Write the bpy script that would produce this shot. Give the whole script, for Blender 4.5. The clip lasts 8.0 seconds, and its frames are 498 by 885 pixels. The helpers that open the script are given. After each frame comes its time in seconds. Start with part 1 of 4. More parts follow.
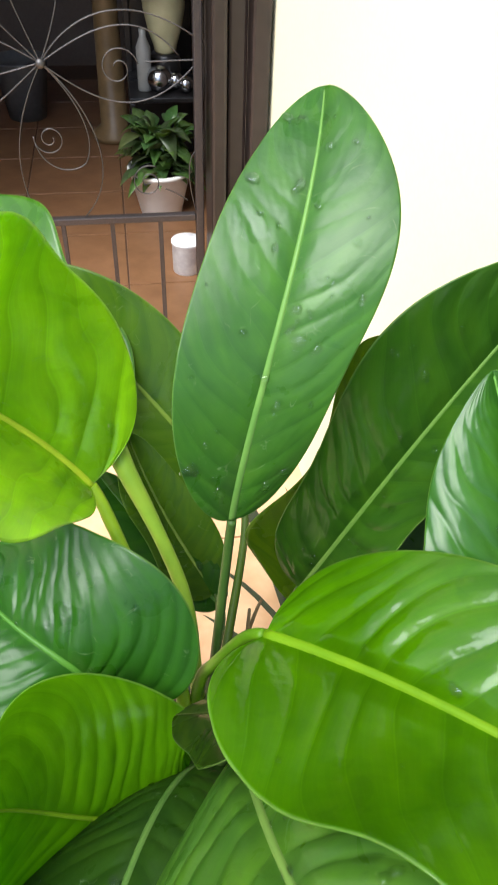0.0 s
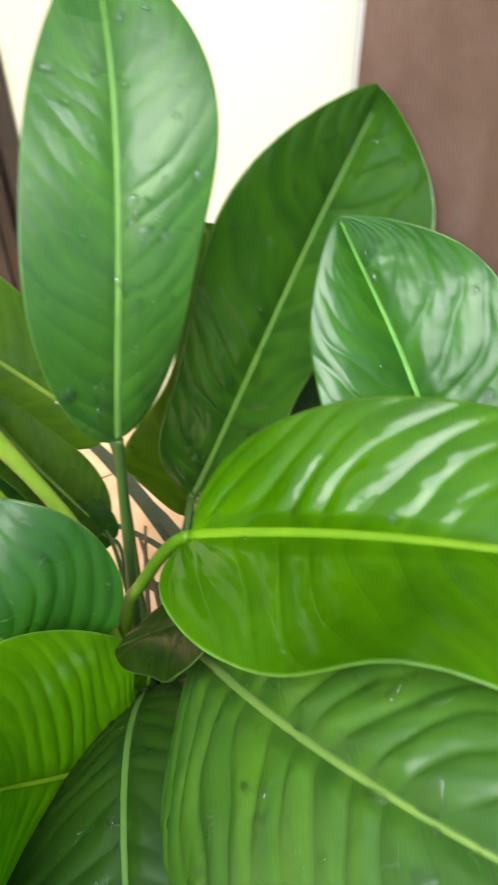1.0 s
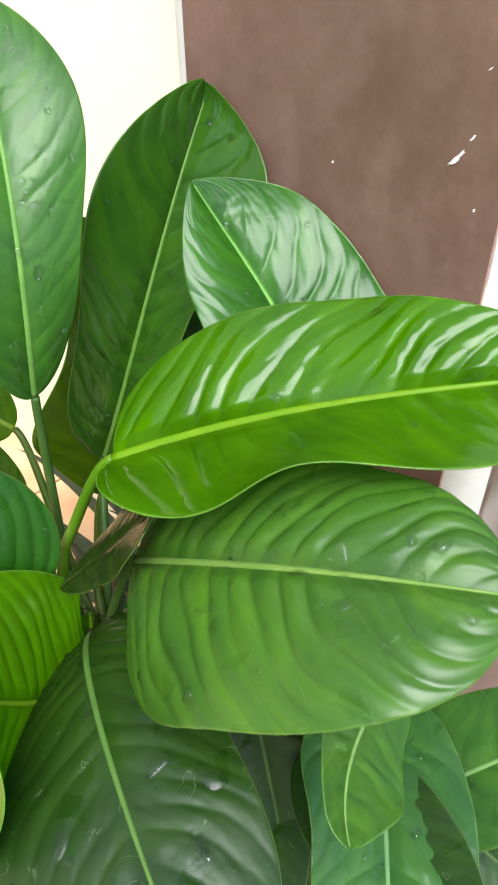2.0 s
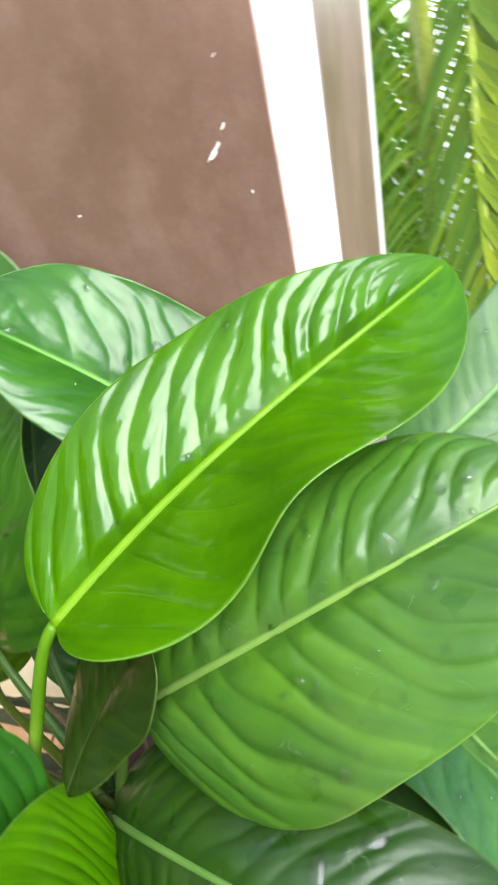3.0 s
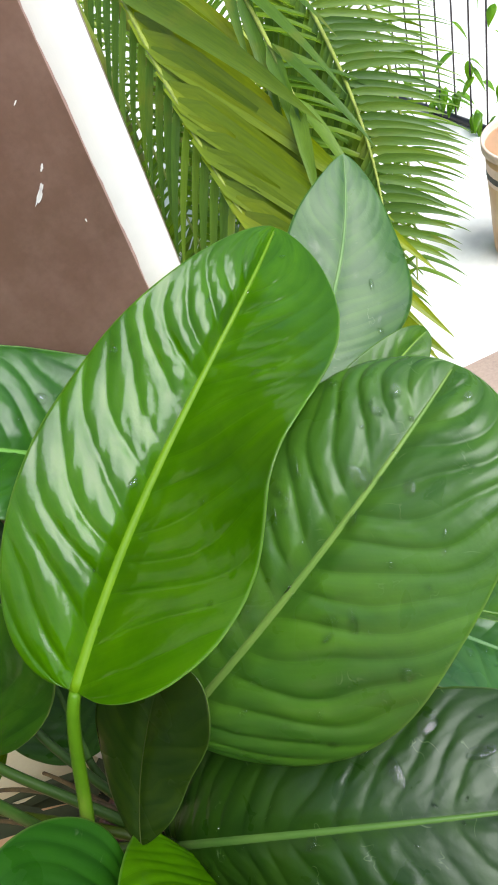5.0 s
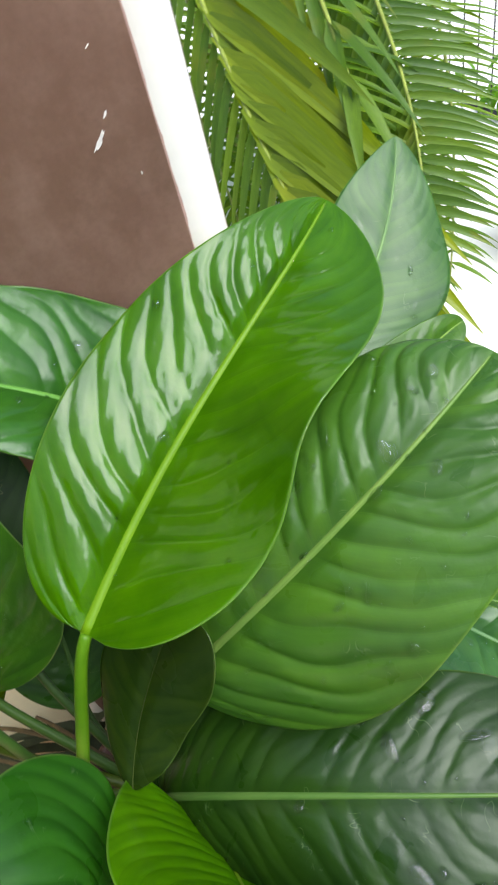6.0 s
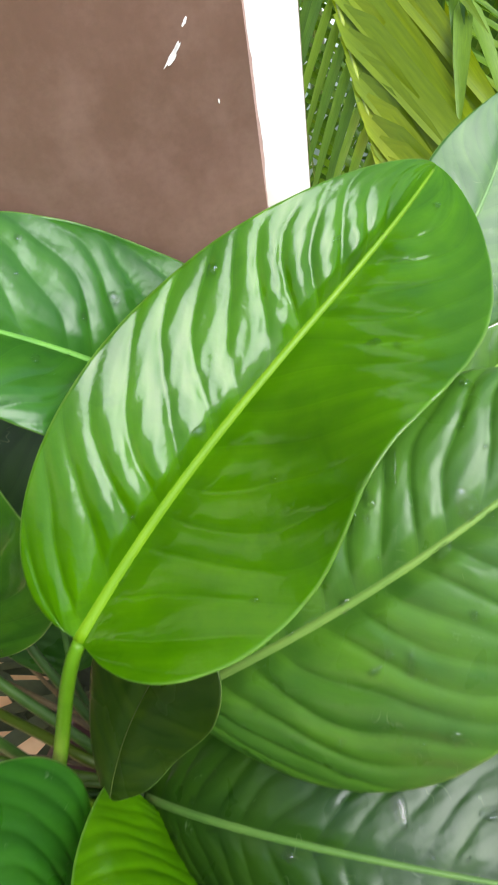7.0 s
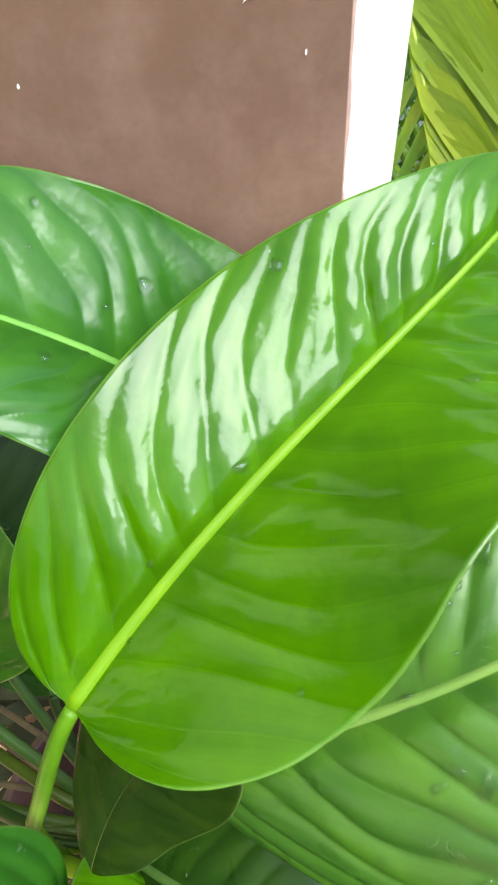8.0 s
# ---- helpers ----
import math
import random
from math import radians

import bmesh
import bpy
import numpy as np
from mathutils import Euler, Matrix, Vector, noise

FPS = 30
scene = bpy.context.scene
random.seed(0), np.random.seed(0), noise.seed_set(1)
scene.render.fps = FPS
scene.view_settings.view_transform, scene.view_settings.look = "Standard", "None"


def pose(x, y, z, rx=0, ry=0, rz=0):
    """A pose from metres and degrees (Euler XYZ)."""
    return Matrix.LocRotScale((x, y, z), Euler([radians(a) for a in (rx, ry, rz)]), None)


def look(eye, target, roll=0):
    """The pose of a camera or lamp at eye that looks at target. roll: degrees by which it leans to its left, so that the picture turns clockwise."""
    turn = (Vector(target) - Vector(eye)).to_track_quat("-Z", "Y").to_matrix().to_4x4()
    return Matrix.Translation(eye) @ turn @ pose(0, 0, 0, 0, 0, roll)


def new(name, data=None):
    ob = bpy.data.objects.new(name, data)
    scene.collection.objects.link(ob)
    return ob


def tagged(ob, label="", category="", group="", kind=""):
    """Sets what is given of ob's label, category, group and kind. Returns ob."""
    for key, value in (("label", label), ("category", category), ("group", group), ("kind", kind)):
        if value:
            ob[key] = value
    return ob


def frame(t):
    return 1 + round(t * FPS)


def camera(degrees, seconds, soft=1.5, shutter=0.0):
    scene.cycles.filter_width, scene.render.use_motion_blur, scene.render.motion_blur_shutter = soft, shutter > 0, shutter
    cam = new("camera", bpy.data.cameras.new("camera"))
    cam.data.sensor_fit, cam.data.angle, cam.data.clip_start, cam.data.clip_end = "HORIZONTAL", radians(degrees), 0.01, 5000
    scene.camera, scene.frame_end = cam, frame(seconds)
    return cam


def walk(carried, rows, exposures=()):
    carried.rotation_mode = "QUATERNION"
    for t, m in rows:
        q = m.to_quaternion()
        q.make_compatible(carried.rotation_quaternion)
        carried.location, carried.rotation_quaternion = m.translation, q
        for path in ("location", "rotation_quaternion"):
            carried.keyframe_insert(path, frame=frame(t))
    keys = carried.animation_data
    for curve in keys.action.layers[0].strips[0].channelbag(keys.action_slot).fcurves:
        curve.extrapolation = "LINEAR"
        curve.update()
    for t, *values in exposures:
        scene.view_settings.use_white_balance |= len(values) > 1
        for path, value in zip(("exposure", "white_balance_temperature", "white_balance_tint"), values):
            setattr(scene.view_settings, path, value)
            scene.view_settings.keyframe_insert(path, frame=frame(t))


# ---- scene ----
cam = camera(36.67, 8.0, soft=1.8, shutter=0.4)
PATH = [
    (0, (0.0257, 0.0139, 1.0085), (0.0622, 0.7624, 0.3463), 2.22),
    (0.5, (0.0070, 0.0152, 0.9994), (0.0985, 0.7285, 0.3045), 2.63),
    (1, (-0.0178, 0.0132, 0.9839), (0.2456, 0.6530, 0.2619), -0.03),
    (1.2, (-0.0279, -0.0023, 0.9741), (0.2940, 0.6042, 0.2471), -0.97),
    (2.3, (-0.1089, -0.1037, 0.9853), (0.3537, 0.4876, 0.3247), -3.47),
    (2.5, (-0.1166, -0.0734, 0.9776), (0.3831, 0.4802, 0.3114), -7.24),
    (3, (-0.1378, 0.0301, 0.9784), (0.5273, 0.3483, 0.3028), -14.92),
    (3.5, (-0.0738, 0.0648, 0.9799), (0.5455, 0.3156, 0.2360), -23.77),
    (4, (-0.0603, 0.0803, 0.9744), (0.5447, 0.2760, 0.2026), -27.92),
    (4.2, (-0.0888, 0.0876, 0.9911), (0.5411, 0.2179, 0.2254), -26.04),
    (5.3, (-0.1626, 0.1208, 1.0155), (0.5040, 0.1544, 0.2709), -21.84),
    (5.5, (-0.1578, 0.1238, 1.0121), (0.4990, 0.1772, 0.2599), -21.44),
    (6, (-0.1694, 0.1302, 1.0154), (0.4826, 0.1830, 0.2591), -17.15),
    (6.5, (-0.1377, 0.1379, 1.0084), (0.4306, 0.2718, 0.1965), -18.01),
    (7, (-0.0812, 0.1418, 0.9925), (0.4778, 0.2384, 0.1690), -12.46),
    (7.5, (-0.0481, 0.1576, 0.9773), (0.5085, 0.2416, 0.1508), -7.80),
    (8, (-0.0133, 0.1771, 0.9513), (0.5055, 0.2548, 0.1000), -6.33),
]
walk(cam, [(t, look(eye, target, roll)) for t, eye, target, roll in PATH],
     exposures=[(0.0, 1.45), (1.2, 1.48), (2.5, 1.44), (3.0, 1.90), (3.5, 1.50), (4.0, 1.68), (5.3, 1.03), (6.0, 1.15), (6.5, 1.55), (7.0, 1.50), (8.0, 1.82)])

# ---- light: bright, slightly veiled sky over an open porch ----
world = bpy.data.worlds.new("sky")
scene.world = world
world.use_nodes = True
wn = world.node_tree
sky = wn.nodes.new("ShaderNodeTexSky")
sky.sky_type = "NISHITA"
sky.sun_disc = False
sky.sun_elevation, sky.sun_rotation = radians(60), radians(218)
sky.dust_density, sky.air_density = 3.0, 1.0
wn.links.new(sky.outputs[0], wn.nodes["Background"].inputs[0])
wn.nodes["Background"].inputs[1].default_value = 0.145

sun_data = bpy.data.lights.new("sun", "SUN")
sun_data.energy, sun_data.angle, sun_data.color = 2.3, radians(45), (0.87, 0.955, 1.0)
sun = new("sun", sun_data)
SUN_AT = Vector((math.sin(radians(218)) * math.cos(radians(60)), math.cos(radians(218)) * math.cos(radians(60)), math.sin(radians(60))))
sun.matrix_world = look(SUN_AT * 10, (0, 0, 0))


# ---- materials ----
def material(name):
    m = bpy.data.materials.new(name)
    m.use_nodes = True
    nt = m.node_tree
    return m, nt, nt.nodes["Principled BSDF"]


def node(nt, kind, **values):
    n = nt.nodes.new(kind)
    for k, v in values.items():
        n.inputs[k.replace("_", " ")].default_value = v
    return n


def ramp(nt, source, stops):
    r = nt.nodes.new("ShaderNodeValToRGB")
    while len(r.color_ramp.elements) < len(stops):
        r.color_ramp.elements.new(0.5)
    for e, (at, c) in zip(r.color_ramp.elements, stops):
        e.position, e.color = at, (*c, 1)
    nt.links.new(source, r.inputs[0])
    return r.outputs[0]


def mixed(nt, factor, a, b, blend="MIX"):
    m = nt.nodes.new("ShaderNodeMix")
    m.data_type, m.blend_type = "RGBA", blend
    for socket, v in ((m.inputs[0], factor), (m.inputs[6], a), (m.inputs[7], b)):
        if isinstance(v, bpy.types.NodeSocket):
            nt.links.new(v, socket)
        else:
            socket.default_value = v if isinstance(v, float) else (*v, 1)
    return m.outputs[2]


def maths(nt, op, a, b=0.0):
    m = nt.nodes.new("ShaderNodeMath")
    m.operation = op
    for socket, v in ((m.inputs[0], a), (m.inputs[1], b)):
        if isinstance(v, bpy.types.NodeSocket):
            nt.links.new(v, socket)
        else:
            socket.default_value = v
    return m.outputs[0]


def plain(name, colour, rough=0.6, metal=0.0, grain=60.0, vary=0.25, bump=0.15, depth=0.002, coarse=4.0):
    """A surface with variation at two scales and fine relief."""
    m, nt, b = material(name)
    co = nt.nodes.new("ShaderNodeTexCoord").outputs["Object"]
    fine, big = node(nt, "ShaderNodeTexNoise", Scale=grain, Detail=5.0), node(nt, "ShaderNodeTexNoise", Scale=coarse, Detail=4.0)
    for n in (fine, big):
        nt.links.new(co, n.inputs["Vector"])
    low, high = [c * (1 - vary) for c in colour], [min(1, c * (1 + vary)) for c in colour]
    base = mixed(nt, 0.5, ramp(nt, big.outputs[0], [(0.3, low), (0.7, high)]), ramp(nt, fine.outputs[0], [(0.3, low), (0.7, high)]))
    nt.links.new(base, b.inputs["Base Color"])
    b.inputs["Metallic"].default_value = metal
    r = nt.nodes.new("ShaderNodeMapRange")
    r.inputs[3].default_value, r.inputs[4].default_value = max(0.02, rough - 0.1), min(1, rough + 0.1)
    nt.links.new(big.outputs[0], r.inputs[0])
    nt.links.new(r.outputs[0], b.inputs["Roughness"])
    bm = node(nt, "ShaderNodeBump", Strength=bump, Distance=depth)
    nt.links.new(fine.outputs[0], bm.inputs["Height"])
    nt.links.new(bm.outputs[0], b.inputs["Normal"])
    return m


def leaf_material():
    """Glossy waxy leaf: object colour, paler veins from the leaf's own coordinates, light passing through."""
    m, nt, b = material("leaf_blade")
    uv = nt.nodes.new("ShaderNodeUVMap")
    uv.uv_map = "leaf"
    sep = nt.nodes.new("ShaderNodeSeparateXYZ")
    nt.links.new(uv.outputs[0], sep.inputs[0])
    info = nt.nodes.new("ShaderNodeObjectInfo")
    co = nt.nodes.new("ShaderNodeTexCoord").outputs["Object"]
    big, mid, fine = (node(nt, "ShaderNodeTexNoise", Scale=s, Detail=d) for s, d in ((14.0, 3.0), (60.0, 4.0), (420.0, 3.0)))
    for n in (big, mid, fine):
        nt.links.new(co, n.inputs["Vector"])
    base = mixed(nt, ramp(nt, big.outputs[0], [(0.35, (0, 0, 0)), (0.7, (1, 1, 1))]), info.outputs["Color"],
                 mixed(nt, 1.0, info.outputs["Color"], (1.25, 1.2, 1.0), "MULTIPLY"))
    base = mixed(nt, ramp(nt, mid.outputs[0], [(0.4, (0.0, 0.0, 0.0)), (0.75, (0.5, 0.5, 0.5))]), base,
                 mixed(nt, 1.0, base, (0.7, 0.8, 0.7), "MULTIPLY"))
    # fine parallel veins, along the second coordinate's lines
    line = maths(nt, "FRACT", maths(nt, "MULTIPLY", sep.outputs[0], 7.0))
    line = ramp(nt, line, [(0.0, (0.13, 0.13, 0.13)), (0.2, (0, 0, 0)), (0.8, (0, 0, 0)), (1.0, (0.13, 0.13, 0.13))])
    base = mixed(nt, line, base, mixed(nt, 1.0, base, (1.3, 1.25, 1.2), "MULTIPLY"))
    # sunken side veins: a little darker and yellower line
    vein = maths(nt, "FRACT", sep.outputs[0])
    vein = ramp(nt, vein, [(0.0, (0.3, 0.3, 0.3)), (0.035, (0, 0, 0)), (0.965, (0, 0, 0)), (1.0, (0.3, 0.3, 0.3))])
    base = mixed(nt, vein, base, mixed(nt, 1.0, base, (1.6, 1.5, 1.4), "MULTIPLY"))
    # pleat shading put into the colour: each cell darker at its base side, paler tipward
    pleat_shade = ramp(nt, maths(nt, "FRACT", sep.outputs[0]), [(0.0, (0.9, 0.92, 0.93)), (0.5, (1.0, 1.0, 1.0)), (0.92, (1.09, 1.07, 1.0)), (1.0, (0.93, 0.94, 0.93))])
    base = mixed(nt, 1.0, base, pleat_shade, "MULTIPLY")
    band = nt.nodes.new("ShaderNodeTexNoise")
    band.noise_dimensions = "2D"
    band.inputs["Scale"].default_value = 1.0
    band.inputs["Detail"].default_value = 2.0
    along = nt.nodes.new("ShaderNodeCombineXYZ")
    nt.links.new(maths(nt, "ADD", maths(nt, "MULTIPLY", sep.outputs[0], 0.85), maths(nt, "MULTIPLY", info.outputs["Random"], 50.0)), along.inputs[0])
    nt.links.new(maths(nt, "MULTIPLY", sep.outputs[1], 1.3), along.inputs[1])
    nt.links.new(along.outputs[0], band.inputs["Vector"])
    base = mixed(nt, 1.0, base, ramp(nt, band.outputs[0], [(0.3, (0.78, 0.84, 0.9)), (0.5, (1.0, 1.0, 1.0)), (0.7, (1.2, 1.12, 0.95))]), "MULTIPLY")
    # pale thin margin
    rim = ramp(nt, sep.outputs[1], [(0.0, (0, 0, 0)), (0.984, (0, 0, 0)), (0.997, (0.4, 0.4, 0.4))])
    base = mixed(nt, rim, base, (0.32, 0.45, 0.14))
    film = node(nt, "ShaderNodeTexNoise", Scale=32.0, Detail=4.0, Distortion=0.6)
    nt.links.new(co, film.inputs["Vector"])
    damp = ramp(nt, film.outputs[0], [(0.61, (0, 0, 0)), (0.665, (1, 1, 1))])
    base = mixed(nt, maths(nt, "MULTIPLY", damp, 0.4), base, mixed(nt, 1.0, base, (0.72, 0.8, 0.8), "MULTIPLY"))
    # fine pale traces left by dried water
    trace = node(nt, "ShaderNodeTexNoise", Scale=26.0, Detail=3.0, Distortion=1.2)
    nt.links.new(co, trace.inputs["Vector"])
    line = ramp(nt, trace.outputs[0], [(0.492, (0, 0, 0)), (0.499, (1, 1, 1)), (0.506, (0, 0, 0))])
    patch = ramp(nt, mid.outputs[0], [(0.55, (0, 0, 0)), (0.68, (0.5, 0.5, 0.5))])
    base = mixed(nt, maths(nt, "MULTIPLY", maths(nt, "MULTIPLY", line, patch), maths(nt, "GREATER_THAN", info.outputs["Alpha"], 0.27)), base, (0.34, 0.44, 0.3))
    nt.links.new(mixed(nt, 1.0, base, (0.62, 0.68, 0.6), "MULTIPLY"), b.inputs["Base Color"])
    wet = ramp(nt, big.outputs[0], [(0.3, (1.2, 1.2, 1.2)), (0.65, (0.8, 0.8, 0.8))])
    nt.links.new(maths(nt, "MULTIPLY", maths(nt, "MULTIPLY", wet, info.outputs["Alpha"]), maths(nt, "SUBTRACT", 1.0, maths(nt, "MULTIPLY", damp, 0.5))), b.inputs["Roughness"])
    b.inputs["IOR"].default_value = 1.45
    b.inputs["Specular IOR Level"].default_value = 0.55
    pucker = node(nt, "ShaderNodeTexNoise", Scale=130.0, Detail=2.0)
    nt.links.new(co, pucker.inputs["Vector"])
    soft = node(nt, "ShaderNodeBump", Strength=0.3, Distance=0.0008)
    nt.links.new(pucker.outputs[0], soft.inputs["Height"])
    bump = node(nt, "ShaderNodeBump", Strength=0.12, Distance=0.0003)
    nt.links.new(fine.outputs[0], bump.inputs["Height"])
    nt.links.new(soft.outputs[0], bump.inputs["Normal"])
    nt.links.new(bump.outputs[0], b.inputs["Normal"])
    through_light = nt.nodes.new("ShaderNodeBsdfTranslucent")
    nt.links.new(mixed(nt, 1.0, base, (1.9, 1.9, 0.25), "MULTIPLY"), through_light.inputs["Color"])
    nt.links.new(bump.outputs[0], through_light.inputs["Normal"])
    both = nt.nodes.new("ShaderNodeMixShader")
    both.inputs[0].default_value = 0.45
    nt.links.new(b.outputs[0], both.inputs[1])
    nt.links.new(through_light.outputs[0], both.inputs[2])
    nt.links.new(both.outputs[0], nt.nodes["Material Output"].inputs[0])
    return m


def rib_material():
    """Midribs and stalks: pale green, faintly grooved along their length, taking a share of the leaf's own colour."""
    m, nt, b = material("leaf_rib")
    info = nt.nodes.new("ShaderNodeObjectInfo")
    co = nt.nodes.new("ShaderNodeTexCoord").outputs["Object"]
    n, speck = node(nt, "ShaderNodeTexNoise", Scale=45.0, Detail=4.0), node(nt, "ShaderNodeTexNoise", Scale=300.0, Detail=2.0)
    for x in (n, speck):
        nt.links.new(co, x.inputs["Vector"])
    base = mixed(nt, ramp(nt, n.outputs[0], [(0.35, (0, 0, 0)), (0.7, (1, 1, 1))]), info.outputs["Color"],
                 mixed(nt, 1.0, info.outputs["Color"], (0.75, 0.85, 0.8), "MULTIPLY"))
    nt.links.new(base, b.inputs["Base Color"])
    b.inputs["Roughness"].default_value = 0.45
    b.inputs["Specular IOR Level"].default_value = 0.22
    bump = node(nt, "ShaderNodeBump", Strength=0.2, Distance=0.0005)
    nt.links.new(speck.outputs[0], bump.inputs["Height"])
    nt.links.new(bump.outputs[0], b.inputs["Normal"])
    return m


def water_material():
    """Clear water: refracting drops with a bright glint."""
    m, nt, b = material("water_drop")
    b.inputs["Base Color"].default_value = (0.96, 1, 0.97, 1)
    b.inputs["Roughness"].default_value = 0.02
    b.inputs["IOR"].default_value = 1.33
    b.inputs["Transmission Weight"].default_value = 1.0
    clear = nt.nodes.new("ShaderNodeBsdfTransparent")
    mix = nt.nodes.new("ShaderNodeMixShader")
    mix.inputs[0].default_value = 0.66
    nt.links.new(clear.outputs[0], mix.inputs[1])
    nt.links.new(b.outputs[0], mix.inputs[2])
    nt.links.new(mix.outputs[0], nt.nodes["Material Output"].inputs[0])
    return m


def brown_paint():
    """Brown oil paint on plaster: faint brush streaks, scuffs, pale smears and dust."""
    m, nt, b = material("brown_wall_paint")
    co = nt.nodes.new("ShaderNodeTexCoord").outputs["Object"]
    cloud, streak, fine = node(nt, "ShaderNodeTexNoise", Scale=9.0, Detail=5.0), node(nt, "ShaderNodeTexNoise", Scale=22.0, Detail=4.0), node(nt, "ShaderNodeTexNoise", Scale=260.0, Detail=3.0)
    stretch = nt.nodes.new("ShaderNodeMapping")
    stretch.inputs["Scale"].default_value = (1, 1, 0.35)
    nt.links.new(co, stretch.inputs[0])
    nt.links.new(co, cloud.inputs["Vector"])
    nt.links.new(stretch.outputs[0], streak.inputs["Vector"])
    nt.links.new(co, fine.inputs["Vector"])
    base = ramp(nt, cloud.outputs[0], [(0.3, (0.118, 0.064, 0.046)), (0.72, (0.168, 0.098, 0.073))])
    base = mixed(nt, ramp(nt, streak.outputs[0], [(0.5, (0, 0, 0)), (0.78, (0.55, 0.55, 0.55))]), base, (0.24, 0.155, 0.125))
    blotch = node(nt, "ShaderNodeTexNoise", Scale=38.0, Detail=6.0, Roughness=0.65)
    nt.links.new(co, blotch.inputs["Vector"])
    base = mixed(nt, ramp(nt, blotch.outputs[0], [(0.45, (0, 0, 0)), (0.75, (0.36, 0.36, 0.36))]), base, (0.245, 0.155, 0.125))
    base = mixed(nt, ramp(nt, fine.outputs[0], [(0.4, (0, 0, 0)), (0.8, (0.25, 0.25, 0.25))]), base, (0.09, 0.055, 0.04))
    nt.links.new(base, b.inputs["Base Color"])
    nt.links.new(ramp(nt, cloud.outputs[0], [(0.3, (0.28, 0.28, 0.28)), (0.7, (0.42, 0.42, 0.42))]), b.inputs["Roughness"])
    bump = node(nt, "ShaderNodeBump", Strength=0.18, Distance=0.001)
    nt.links.new(mixed(nt, 0.5, fine.outputs[0], streak.outputs[0]), bump.inputs["Height"])
    nt.links.new(bump.outputs[0], b.inputs["Normal"])
    return m


def tile_material(name, a, c):
    """Terracotta tile with cloudy mottling; each tile a little different."""
    m, nt, b = material(name)
    co = nt.nodes.new("ShaderNodeTexCoord").outputs["Object"]
    cloud, fine = node(nt, "ShaderNodeTexNoise", Scale=14.0, Detail=6.0), node(nt, "ShaderNodeTexNoise", Scale=120.0, Detail=3.0)
    for n in (cloud, fine):
        nt.links.new(co, n.inputs["Vector"])
    base = ramp(nt, cloud.outputs[0], [(0.3, a), (0.7, c)])
    info = nt.nodes.new("ShaderNodeObjectInfo")
    base = mixed(nt, maths(nt, "MULTIPLY", info.outputs["Random"], 0.35), base, mixed(nt, 1.0, base, (0.8, 0.78, 0.75), "MULTIPLY"))
    nt.links.new(base, b.inputs["Base Color"])
    b.inputs["Roughness"].default_value = 0.38
    bump = node(nt, "ShaderNodeBump", Strength=0.1, Distance=0.001)
    nt.links.new(fine.outputs[0], bump.inputs["Height"])
    nt.links.new(bump.outputs[0], b.inputs["Normal"])
    return m


LEAF, RIB, WATER = leaf_material(), rib_material(), water_material()
BROWN = brown_paint()
WHITE = plain("white_gloss_paint", (0.64, 0.635, 0.6), 0.4, grain=90, vary=0.05, coarse=8, bump=0.1)
CREAM = plain("cream_wall_paint", (0.85, 0.82, 0.60), 0.6, grain=160, vary=0.04, coarse=2.5, bump=0.15)
SCUFF = plain("bare_white_plaster", (0.72, 0.7, 0.68), 0.7, grain=300, vary=0.1)
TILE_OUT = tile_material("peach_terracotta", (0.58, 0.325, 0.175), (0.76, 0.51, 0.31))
# the porch terracotta again, room shade put into its colour
TILE_IN = tile_material("dim_room_terracotta", (0.17, 0.08, 0.036), (0.25, 0.125, 0.06))
GROUT = plain("tile_grout", (0.3, 0.22, 0.17), 0.85, grain=200)
IRON = plain("wrought_iron", (0.06, 0.05, 0.05), 0.45, metal=0.6, grain=300, vary=0.3)
WIRE = plain("worn_steel_wire", (0.10, 0.095, 0.095), 0.5, metal=0.9, grain=300, vary=0.3)
DARKWOOD = plain("dark_brown_wood", (0.022, 0.015, 0.013), 0.35, grain=40, vary=0.4)
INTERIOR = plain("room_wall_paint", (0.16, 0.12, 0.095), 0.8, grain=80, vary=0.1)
BLACKWOOD = plain("black_lacquered_wood", (0.012, 0.011, 0.011), 0.3, grain=50, vary=0.3)
VASE = plain("olive_glazed_ceramic", (0.42, 0.4, 0.24), 0.25, grain=30, vary=0.2)
SILVER = plain("silver_ball_finish", (0.5, 0.5, 0.52), 0.2, metal=1.0, grain=200, vary=0.15)
POTWHITE = plain("white_glazed_pot", (0.9, 0.89, 0.86), 0.35, grain=50, vary=0.06)
TIN = plain("white_speckled_tin", (0.8, 0.78, 0.82), 0.5, grain=55, vary=0.3, coarse=25)
SOIL = plain("potting_soil", (0.035, 0.022, 0.015), 0.95, grain=150, vary=0.5, bump=0.8, depth=0.006)
POTRED = plain("dark_red_plastic_pot", (0.06, 0.022, 0.018), 0.4, grain=80, vary=0.2)
CONCRETE = plain("pale_concrete", (0.78, 0.76, 0.7), 0.85, grain=40, vary=0.12, coarse=1.5)
SKYBLOCK = plain("sky_block_plaster", (0.42, 0.4, 0.34), 0.85, grain=30, vary=0.25, coarse=1.2)
PALMSTALK = plain("yellow_green_palm_stalk", (0.2, 0.24, 0.035), 0.45, grain=120, vary=0.35, coarse=20)
DRYBLADE = plain("dark_grass_blade", (0.03, 0.038, 0.014), 0.85, grain=90, vary=0.4)


